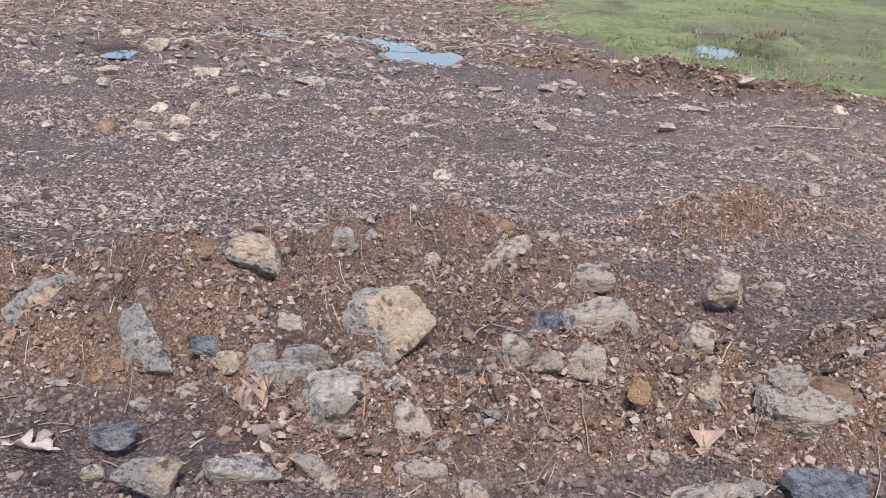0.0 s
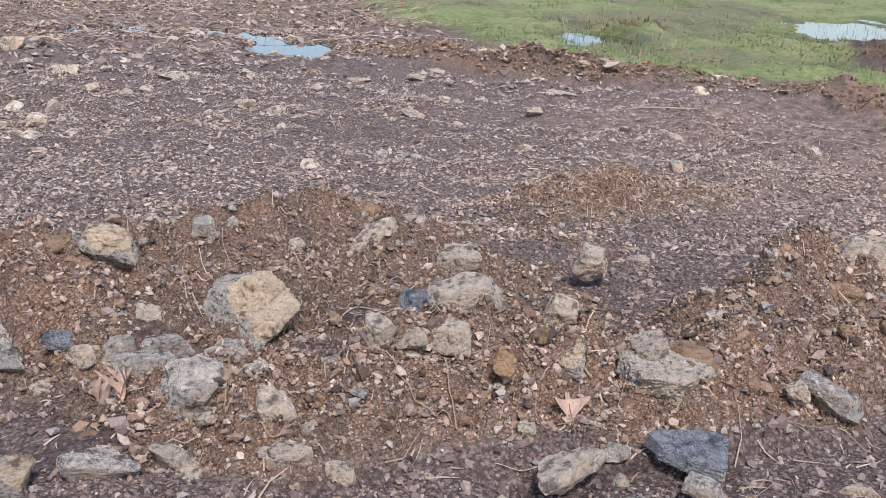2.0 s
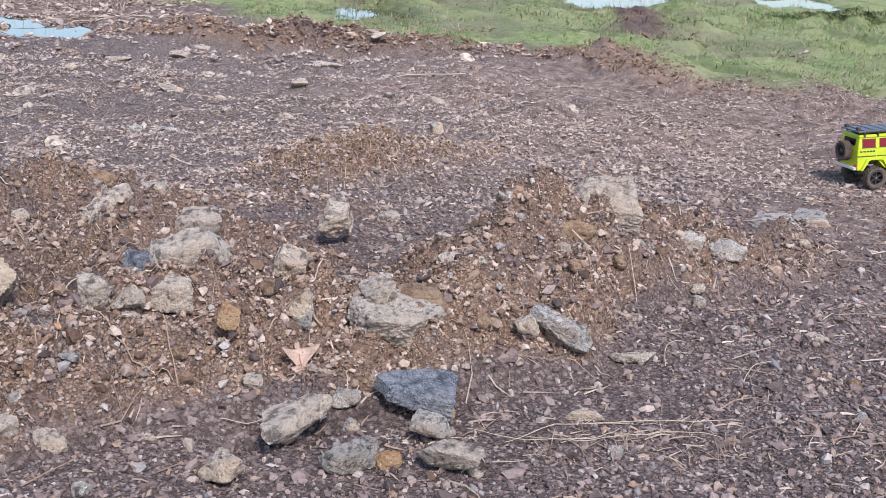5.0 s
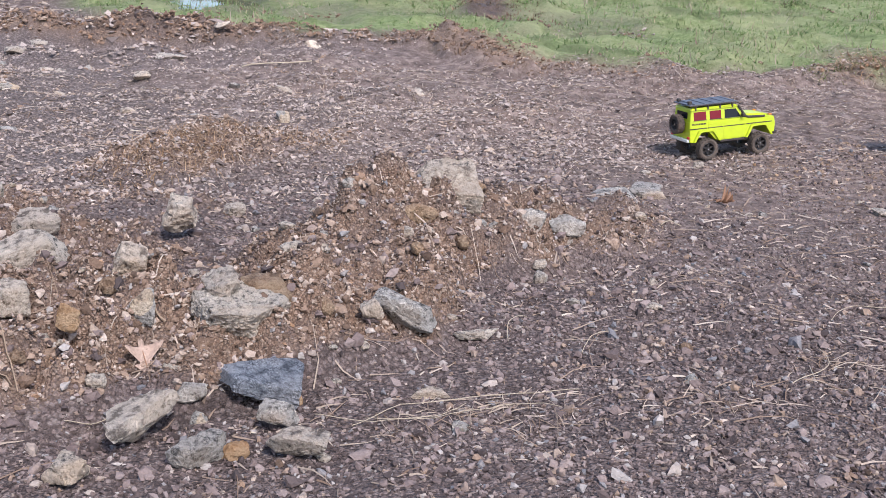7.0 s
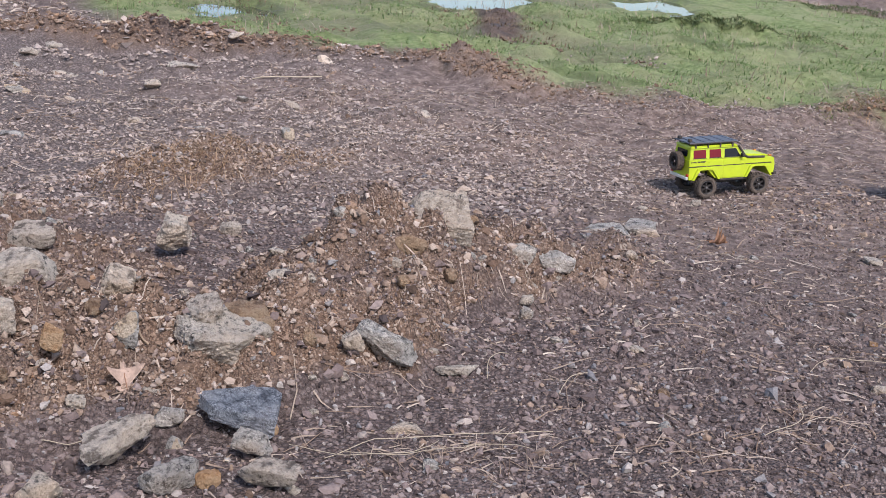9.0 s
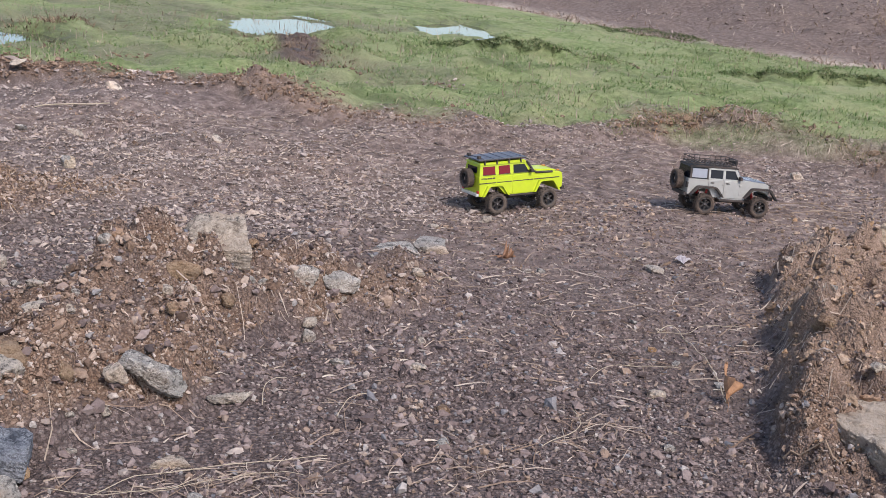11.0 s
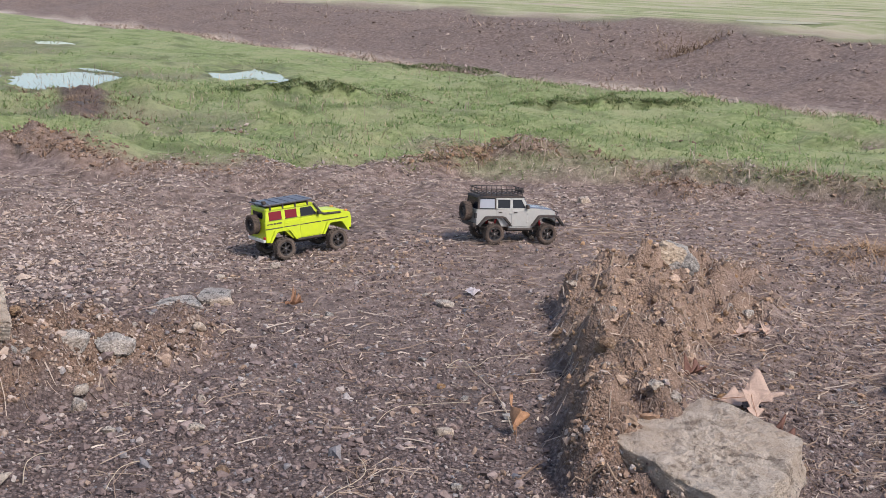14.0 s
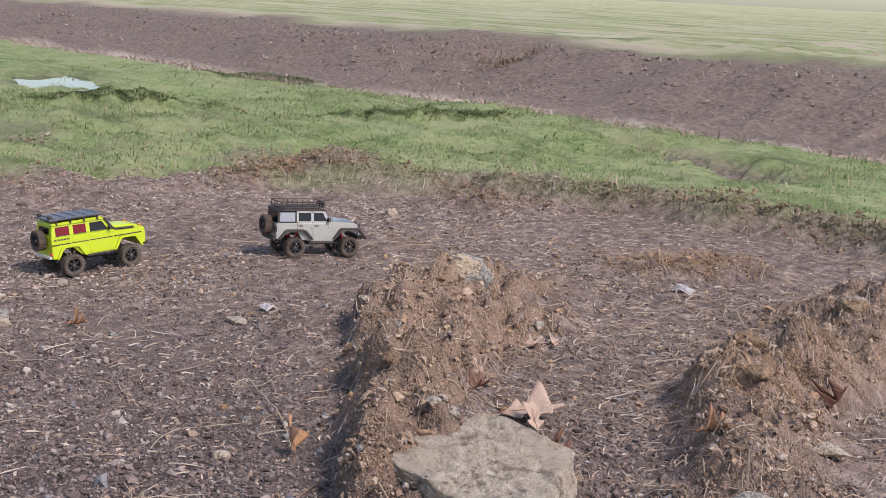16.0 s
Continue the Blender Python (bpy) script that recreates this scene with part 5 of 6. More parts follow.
def scatter_stones(count, spots, low, high, weights):
    made = 0
    while made < count:
        x, y = spots()
        size = low * (1 - pick.random() * (1 - (low / high) ** 2)) ** -0.5
        ob, kind = pick.choices(SHAPES, weights)[0]
        s = size / 0.05
        m = pose(x, y, ground_z(x, y) + 0.004 * s, pick.uniform(-15, 15), pick.uniform(-15, 15), pick.uniform(0, 360))
        stone = copy_thing(ob, m)
        stone.matrix_world = m @ Matrix.Diagonal((s, s, s, 1))
        stone.name = "stone"
        made += 1


def near_spot():
    while True:
        x, y = pick.uniform(-1.7, 5.2), pick.uniform(1.8, 4.4)
        if x > -0.45 * y - 0.1 and y > 0.34 * x - 0.3:
            return x, y


def heap_spot():
    while True:
        x, y = near_spot()
        if terrain(np.array([x]), np.array([y]))[1][0] > 0.5:
            return x, y


def far_spot():
    while True:
        x, y = pick.uniform(-4.5, 3.0), pick.uniform(5.6, 11.0)
        if terrain(np.array([x]), np.array([y]))[2][0] < 0.1 and pick.random() < 1.1 - 0.3 * max(0, x):
            return x, y


scatter_stones(90, near_spot, 0.028, 0.06, (4, 3, 1, 1, 3, 2, 0.6, 3))
scatter_stones(110, heap_spot, 0.028, 0.06, (4, 3, 2, 3, 2, 2, 0.8, 3))
scatter_stones(95, far_spot, 0.05, 0.15, (4, 1, 1, 1, 5, 2, 0, 2))
for n, (ob, kind) in enumerate(SHAPES):
    x, y = heap_spot()
    ob.matrix_world = pose(x, y, ground_z(x, y) + 0.004, 0, 0, 40 * n)
    ob.name = "stone"


def oak_leaf(x, y, length, width, yaw, curl, kind, label, lift=0.01, tip=0, roll=0, lobes=3, z=None):
    """A dead oak leaf with pointed lobes, curled along and across its midrib."""
    bm = bmesh.new()
    n, k = 33, 7
    rows = []
    for i in range(n):
        s = i / (n - 1)
        body = math.sin(math.pi * min(1, s * 1.02)) ** 0.6 * (0.6 + 0.4 * math.sin(math.pi * s))
        lobe = abs(math.sin(math.pi * (lobes * s + 0.25)))
        half = width / 2 * (0.06 + body * (0.22 + 0.78 * lobe**1.6))
        row = []
        for j in range(k):
            v = (j / (k - 1) - 0.5) * 2
            px = (s - 0.5) * length + 0.12 * length * abs(v) * lobe
            py = v * half
            pz = curl * (v * half) ** 2 / width * 4 + 0.22 * curl * length * (s - 0.4) ** 2 + 0.004 * math.sin(9 * s + 3 * v)
            row.append((px, py, pz))
        rows.append(row)
    top = [[bm.verts.new(p) for p in row] for row in rows]
    low = [[bm.verts.new((p[0], p[1], p[2] - 0.0012)) for p in row] for row in rows]
    for i in range(n - 1):
        for j in range(k - 1):
            bm.faces.new((top[i][j], top[i + 1][j], top[i + 1][j + 1], top[i][j + 1]))
            bm.faces.new((low[i][j], low[i][j + 1], low[i + 1][j + 1], low[i + 1][j]))
    rim = [(i, 0) for i in range(n)] + [(n - 1, j) for j in range(1, k)] + [(i, k - 1) for i in range(n - 2, -1, -1)] + [(0, j) for j in range(k - 2, 0, -1)]
    for (a, b), (c, d) in zip(rim, rim[1:] + rim[:1]):
        bm.faces.new((top[a][b], low[a][b], low[c][d], top[c][d]))
    leaf = new("dead_leaf")
    part("blade", bm, LEAF_MATS[kind], leaf, "", True)
    part("stem", tube(bmesh.new(), [(-0.5 * length - 0.03, 0.004, 0.22 * curl * length * 0.16), (-0.3 * length, 0, 0.22 * curl * length * 0.49 + 0.0005), (0.1 * length, 0, 0.0012), (0.4 * length, 0, 0.0012)], 0.0011, 5), LEAF_MATS["brown"], leaf, "thin brown leaf stem")
    leaf.matrix_world = pose(x, y, (ground_z(x, y) if z is None else z) + lift, roll, tip, yaw)
    return tagged(leaf, label, "leaf", "dead leaves")


LEAF_MATS = {
    "pink": island_material("pale_leaf", [(0.0, (0.47, 0.33, 0.26)), (1.0, (0.53, 0.39, 0.31))], 0.65, 0.4),
    "brown": island_material("brown_leaf", [(0.0, (0.3, 0.155, 0.09)), (1.0, (0.36, 0.2, 0.12))], 0.6, 0.4),
    "rust": island_material("rust_leaf", [(0.0, (0.4, 0.21, 0.11)), (1.0, (0.46, 0.26, 0.15))], 0.6, 0.4),
    "dark": island_material("dark_leaf", [(0.0, (0.15, 0.07, 0.05)), (1.0, (0.2, 0.1, 0.075))], 0.6, 0.4),
    "bone": island_material("bleached_leaf", [(0.0, (0.52, 0.46, 0.4)), (1.0, (0.58, 0.52, 0.45))], 0.7, 0.4),
}
oak_leaf(0.645, 2.63, 0.1, 0.095, 96, 0.4, "pink", "pale pinkish dead oak leaf hanging on the heap", 0.016, -38, 0, 2)
oak_leaf(-0.52, 2.7, 0.1, 0.07, 150, 1.6, "pink", "curled reddish-brown dead oak leaf in the mud", 0.02, -25, 20)
oak_leaf(-0.46, 2.68, 0.09, 0.06, 95, 1.6, "pink", "curled pinkish dead leaf in the mud", 0.022, -40, -20)
oak_leaf(-1.02, 2.5, 0.17, 0.06, -8, 0.5, "bone", "bleached long dead leaf on wet mud", 0.008)
oak_leaf(2.9, 2.25, 0.12, 0.06, 62, 0.9, "rust", "orange-brown folded leaf propped on the heap", 0.06, -50, 50, 1)
oak_leaf(3.66, 1.99, 0.19, 0.17, -42, 0.25, "pink", "large tan dead oak leaf on the straw", 0.035, -10, 18, 2)
oak_leaf(3.6, 1.93, 0.12, 0.1, 60, 0.3, "pink", "tan lobed dead leaf standing on edge", 0.05, -45, 10, 2)
oak_leaf(3.5, 1.77, 0.12, 0.08, -60, 0.8, "dark", "dark brown dead leaf beside the slab", 0.02, 12, 10)
oak_leaf(4.3, 2.51, 0.15, 0.1, -30, 0.25, "pink", "brown curled oak leaf on the mud", 0.02, -10, 5)
oak_leaf(4.36, 2.44, 0.09, 0.07, 30, 0.7, "pink", "pale broken leaf on the mud", 0.015)
oak_leaf(3.63, 2.2, 0.1, 0.08, -20, 0.6, "dark", "dark dead leaf at the foot of the heap", 0.012, -15, 10)
oak_leaf(3.06, 3.735, 0.07, 0.05, -20, 1.2, "brown", "small orange leaf on the gravel", 0.012)
oak_leaf(3.76, 1.4, 0.1, 0.06, -50, 1.2, "brown", "tan leaf caught in dry roots", 0.03, -10)
oak_leaf(4.47, 1.36, 0.12, 0.09, -60, 1.0, "dark", "red-brown dead leaf standing in the straw", 0.05, -55, 10)


def scrap(x, y, size, yaw, name, mat, label):
    """A crumpled scrap of plastic sheet."""
    bm = bmesh.new()
    n = 9
    grid = [[bm.verts.new(((i / (n - 1) - 0.5) * size, (j / (n - 1) - 0.5) * size * 0.7, 0.35 * size * abs(noise.noise((i * 0.33 + x, j * 0.4 + y, 1.7))) + 0.16 * size * math.sin(i * 0.5))) for j in range(n)] for i in range(n)]
    for i in range(n - 1):
        for j in range(n - 1):
            bm.faces.new((grid[i][j], grid[i + 1][j], grid[i + 1][j + 1], grid[i][j + 1]))
    bmesh.ops.solidify(bm, geom=bm.faces[:], thickness=0.0012)
    me = bpy.data.meshes.new(name)
    bm.to_mesh(me)
    bm.free()
    me.materials.append(mat)
    ob = new(name, me)
    ob.matrix_world = pose(x, y, ground_z(x, y) + 0.006, 12, 0, yaw)
    tagged(ob, label, "litter")


MAT_SCRAP = plain_material("pale_plastic", (0.72, 0.66, 0.68), 0.5, 0, 0.4, 0.25)
scrap(5.62, 2.66, 0.1, -70, "plastic_scrap", MAT_SCRAP, "crumpled pinkish-white plastic scrap on the mud")
scrap(3.78, 3.48, 0.07, 10, "plastic_scrap", MAT_SCRAP, "small dirty white plastic scrap on gravel")


def stalk(pts, radius, label, name="straw_stalk", lift=0.006):
    """A stalk or stick that lies along points on the ground."""
    me = bpy.data.meshes.new(name)
    dense = []
    for k in range(len(pts) - 1):
        p0, p1, p2, p3 = (pts[max(0, min(len(pts) - 1, k + o))] for o in (-1, 0, 1, 2))
        for s in np.linspace(0, 1, 6, endpoint=False):
            dense.append([0.5 * (2 * b + (c - a) * s + (2 * a - 5 * b + 4 * c - d) * s * s + (3 * b - a - 3 * c + d) * s**3) for a, b, c, d in zip(p0, p1, p2, p3)])
    dense.append(list(pts[-1]))
    radius *= 0.55
    path = [(x, y, ground_z(x, y) + lift + radius + (0.012 * math.sin(3 * k / len(dense)))) for k, (x, y) in enumerate(dense)]
    bm = tube(bmesh.new(), path, radius, 6)
    bm.to_mesh(me)
    bm.free()
    me.materials.append(MAT_STALK if name == "straw_stalk" else MAT_STICK)
    return tagged(new(name, me), label, "straw" if name == "straw_stalk" else "stick", "dry stalks")


MAT_STALK = plain_material("pale_stalk", (0.46, 0.38, 0.28), 0.7, 0, 0.3, 0.3)
MAT_STICK = plain_material("brown_stick", (0.33, 0.24, 0.17), 0.8, 0, 0.3, 0.3)
LONG, STICK = "long pale straw stalk lying on gravel", "short brown dry stick on the soil"
stalk([(1.07, 2.29), (1.23, 2.325), (1.41, 2.305), (1.66, 2.285)], 0.0019, LONG)
stalk([(1.11, 2.316), (1.255, 2.235), (1.465, 2.244), (1.566, 2.197)], 0.0014, LONG)
stalk([(1.0, 2.36), (1.12, 2.28), (1.28, 2.24), (1.36, 2.3)], 0.0017, LONG)
stalk([(3.118, 2.826), (3.194, 2.834), (3.117, 2.653), (3.033, 2.457), (2.904, 2.241)], 0.003, "curved pale weed stem lying on gravel")
stalk([(3.118, 2.826), (3.2, 2.76), (3.3, 2.8), (3.42, 2.72)], 0.002, "curved pale weed stem lying on gravel")
stalk([(3.873, 2.889), (4.08, 2.993)], 0.006, "pale broken stick leaning on the heap", "stick", 0.02)
stalk([(2.603, 3.464), (2.64, 3.468), (2.687, 3.461)], 0.003, "short white twig on the gravel")
stalk([(1.781, 2.505), (1.845, 2.572), (1.943, 2.603)], 0.0022, LONG)
stalk([(5.1, 4.3), (5.226, 4.172), (5.268, 4.003), (5.25, 3.85)], 0.005, "brown fallen twig behind the heap", "stick", 0.015)
stalk([(5.0, 4.1), (5.2, 4.05), (5.4, 4.02)], 0.004, "brown fallen twig behind the heap", "stick", 0.015)
stalk([(0.318, 2.652), (0.35, 2.52)], 0.003, STICK, "stick")
stalk([(0.155, 2.629), (0.25, 2.56), (0.338, 2.523)], 0.003, STICK, "stick")
stalk([(0.676, 2.747), (0.71, 2.715)], 0.005, STICK, "stick")
stalk([(-0.006, 2.495), (-0.054, 2.418), (-0.108, 2.426)], 0.003, STICK, "stick")
stalk([(-0.223, 2.49), (-0.347, 2.431), (-0.378, 2.384)], 0.0025, LONG)
stalk([(0.442, 2.462), (0.5, 2.45), (0.563, 2.477)], 0.002, LONG)
stalk([(1.748, 2.788), (1.66, 2.72), (1.617, 2.627)], 0.0022, LONG)
stalk([(2.748, 1.854), (2.797, 1.719)], 0.004, STICK, "stick")
stalk([(3.2, 1.72), (3.34, 1.56)], 0.003, LONG, lift=0.1)
stalk([(0.1, 3.35), (0.2, 3.5), (0.28, 3.52)], 0.003, STICK, "stick")
stalk([(0.42, 3.3), (0.36, 3.45), (0.4, 3.58)], 0.003, STICK, "stick")
stalk([(5.3, 2.2), (5.1, 2.05), (4.9, 1.8)], 0.004, "long pale stem over the mound", lift=0.06)
stalk([(2.2, 2.15), (2.35, 2.2), (2.4, 2.3)], 0.0022, LONG)
stalk([(2.6, 2.5), (2.75, 2.58), (2.95, 2.5)], 0.002, LONG)
stalk([(1.9, 7.6), (2.35, 7.5)], 0.008, "pale dry stem on the far mud", lift=0.01)


def tuft(x, y, radius, count, length, lean, label, mat=None, width=0.0035, name="dry_grass_tuft"):
    """A tuft of dead blades that spring from one patch of soil."""
    a, d = rng.uniform(0, 6.283, count), radius * np.sqrt(rng.uniform(0, 1, count))
    ob = blades(x + d * np.cos(a), y + d * np.sin(a), rng.uniform(0.5, 1.0, count) * length, rng.uniform(0.5, 1.0, count) * width, lean, mat or MAT_STRAW, name, label, False, 0.9)
    return tagged(ob, label, "dry grass", "dry grass tufts")


DRY = "matted tan dead grass tuft on a soil hump"
for x, y, rad, n, length in ((0.85, 4.72, 0.16, 420, 0.1), (1.05, 4.82, 0.2, 560, 0.13), (1.2, 4.95, 0.2, 560, 0.13), (1.42, 5.02, 0.16, 360, 0.1), (1.7, 5.1, 0.16, 360, 0.08), (0.2, 3.85, 0.13, 110, 0.07), (0.38, 3.93, 0.1, 90, 0.07), (-0.02, 3.32, 0.08, 70, 0.06),
                             (1.2, 10.2, 0.2, 140, 0.2), (5.9, 6.35, 0.22, 300, 0.18), (6.2, 6.3, 0.25, 420, 0.2), (6.35, 5.95, 0.25, 220, 0.12), (6.6, 4.75, 0.2, 300, 0.1), (6.8, 5.2, 0.25, 220, 0.12), (7.3, 4.3, 0.3, 260, 0.14), (7.45, 3.6, 0.3, 260, 0.14),
                             (5.85, 3.08, 0.16, 500, 0.13), (6.05, 2.92, 0.18, 560, 0.14), (6.28, 2.74, 0.16, 500, 0.12), (5.55, 2.75, 0.1, 80, 0.1), (3.6, 8.2, 0.3, 140, 0.1), (4.0, 7.0, 0.3, 120, 0.08), (2.6, 5.75, 0.2, 140, 0.08), (2.1, 5.8, 0.2, 120, 0.08),
                             (4.35, 1.62, 0.2, 560, 0.1), (4.6, 1.66, 0.2, 560, 0.12), (4.15, 1.5, 0.15, 420, 0.08), (4.45, 1.78, 0.16, 200, 0.07), (4.1, 1.62, 0.14, 140, 0.07), (4.7, 1.75, 0.16, 160, 0.08), (3.8, 1.4, 0.2, 140, 0.06), (5.5, 1.85, 0.16, 200, 0.09), (4.9, 1.5, 0.2, 200, 0.14), (4.6, 1.35, 0.18, 200, 0.14), (3.6, 1.25, 0.2, 260, 0.06)):
    tuft(x, y, rad, n, length, (0.9, 1.56) if n > 250 else (0.3, 1.5), DRY, MAT_HAY if n in (420, 560, 500, 360, 300) else None, 0.0035 if x < 5 else 0.006)


# ---- the two model cars ----
MAT_SILVER = plain_material("silver_paint", (0.44, 0.43, 0.405), 0.33, 0.25, 0.5, 0.25, coat=0.3)
MAT_LIME = plain_material("lime_paint", (0.5, 0.6, 0.008), 0.35, 0.0, 0.5, 0.15, coat=0.3)
MAT_BLACK = plain_material("black_plastic", (0.018, 0.018, 0.02), 0.55, 0, 0.4, 0.35)
MAT_RUBBER = plain_material("tyre_rubber", (0.022, 0.021, 0.021), 0.85, 0, 0.2, 0.75)
MAT_MUDDY = plain_material("muddy_rubber", (0.05, 0.042, 0.036), 0.9, 0, 0.2, 0.95, (0.2, 0.15, 0.12))
MAT_RIM = plain_material("dark_rim", (0.03, 0.03, 0.032), 0.35, 0.4, 0.5, 0.2)
MAT_CHROME = plain_material("bright_metal", (0.6, 0.6, 0.6), 0.25, 0.9)
MAT_PANE = plain_material("dark_pane", (0.012, 0.013, 0.018), 0.12, 0, 0.25)
MAT_HAZE = plain_material("dusty_pane", (0.3, 0.32, 0.37), 0.25, 0, 0.5, 0.25)
# blue-grey of reflected sky put into the colour of bonnet and windscreens
MAT_SKY_SHEEN = plain_material("sky_sheen", (0.17, 0.21, 0.28), 0.1, 0, 0.6, 0.15)
MAT_REDPANE = plain_material("red_pane", (0.17, 0.012, 0.022), 0.15, 0, 0.2)
MAT_RED = plain_material("red_plastic", (0.5, 0.03, 0.03), 0.45)
MAT_AMBER = plain_material("amber_plastic", (0.6, 0.22, 0.02), 0.3)
MAT_LAMP = plain_material("lamp_glass", (0.75, 0.75, 0.72), 0.12, 0.2, 0.6)
MAT_SLATE = plain_material("slate_platform", (0.1, 0.125, 0.165), 0.4, 0.1, 0.5, 0.25)


def arch(cx, cz, r, a0, a1, n=7):
    return [(cx + r * math.cos(radians(a)), cz + r * math.sin(radians(a))) for a in np.linspace(a0, a1, n)]


def wheel(parent, x, y, z, r, w, tyre_mat, name="wheel", m=None, spokes=6):
    """A fat off-road wheel: tyre with lugs, rim with spokes and a hub."""
    hub = new(name)
    hub.parent = parent
    hub.matrix_local = m or pose(x, y, z)
    bm = bmesh.new()
    s = w / 2
    lathe(bm, [(r * 0.62, -s * 0.8), (r * 0.78, -s), (r * 0.9, -s * 0.96), (r * 0.955, -s * 0.7), (r * 0.96, 0), (r * 0.955, s * 0.7), (r * 0.9, s * 0.96), (r * 0.78, s), (r * 0.62, s * 0.8), (r * 0.56, 0), (r * 0.62, -s * 0.8)], 40)
    for k in range(20):
        a = 360 / 20 * k
        for row, shift in ((-1, 0), (0, 9), (1, 0)):
            turn = Matrix.Rotation(radians(a + shift), 4, "Y")
            box(bm, -r * 0.075, r * 0.075, row * s * 0.68 - s * 0.26, row * s * 0.68 + s * 0.26, r * 0.93, r, 0, turn)
    tyre = part("tyre", bm, tyre_mat, hub, "chunky mud-caked rubber tyre")
    bm = bmesh.new()
    rings = lathe(bm, [(r * 0.63, s * 0.82), (r * 0.6, s * 0.86), (r * 0.55, s * 0.74), (r * 0.52, s * 0.2), (r * 0.52, -s * 0.2), (r * 0.55, -s * 0.74), (r * 0.6, -s * 0.86), (r * 0.63, -s * 0.82)], 32)
    for side in (-1, 1):
        for k in range(spokes):
            turn = Matrix.Rotation(radians(360 / spokes * k), 4, "Y")
            box(bm, -r * 0.07, r * 0.07, side * s * 0.45 - s * 0.1, side * s * 0.45 + s * 0.12, r * 0.1, r * 0.56, 0, turn)
    lathe(bm, [(0.0005, s * 0.62), (r * 0.17, s * 0.62), (r * 0.2, s * 0.5), (r * 0.2, -s * 0.5), (r * 0.17, -s * 0.62), (0.0005, -s * 0.62)], 20)
    part("rim", bm, MAT_RIM, hub, "black spoked rim")
    bm = bmesh.new()
    lathe(bm, [(0.0005, s * 0.75), (r * 0.09, s * 0.73), (r * 0.1, s * 0.6), (r * 0.1, -s * 0.6), (r * 0.09, -s * 0.73), (0.0005, -s * 0.75)], 12)
    part("hub_cap", bm, MAT_CHROME, hub, "bright hub nut")
    return hub


def running_gear(car, half_base, r, w, track, tyre_mat, shock_mat):
    for sx in (-1, 1):
        for sy in (-1, 1):
            wheel(car, sx * half_base, sy * track, r, r, w, tyre_mat)
            part("shock_absorber", tube(bmesh.new(), [(sx * half_base - sx * 0.012, sy * (track - 0.042), r + 0.004), (sx * half_base - sx * 0.03, sy * (track - 0.048), r + 0.075)], 0.0065, 8), shock_mat, car, "red coil-over shock absorber")
        bm = tube(bmesh.new(), [(sx * half_base, -track + 0.01, r), (sx * half_base, track - 0.01, r)], 0.007, 8)
        box(bm, sx * half_base - 0.016, sx * half_base + 0.016, 0.005, 0.04, r - 0.016, r + 0.016, 0.004)
        part("axle", bm, MAT_BLACK, car)
    bm = bmesh.new()
    for sy in (-1, 1):
        box(bm, -half_base - 0.06, half_base + 0.05, sy * 0.035 - 0.005, sy * 0.035 + 0.005, r + 0.012, r + 0.03)
    box(bm, -0.06, 0.06, -0.04, 0.04, r + 0.004, r + 0.03, 0.004)
    part("chassis", bm, MAT_BLACK, car)


def squared(cx, top, half, low=0.1, grow=0.0):
    """Corners of a square-shouldered wheel arch, from its rear foot to its front foot."""
    return [(cx - half - grow, low), (cx - half * 0.55 - grow, top - 0.004 + grow), (cx - half * 0.4 - grow, top + grow), (cx + half * 0.4 + grow, top + grow), (cx + half * 0.55 + grow, top - 0.004 + grow), (cx + half + grow, low)]


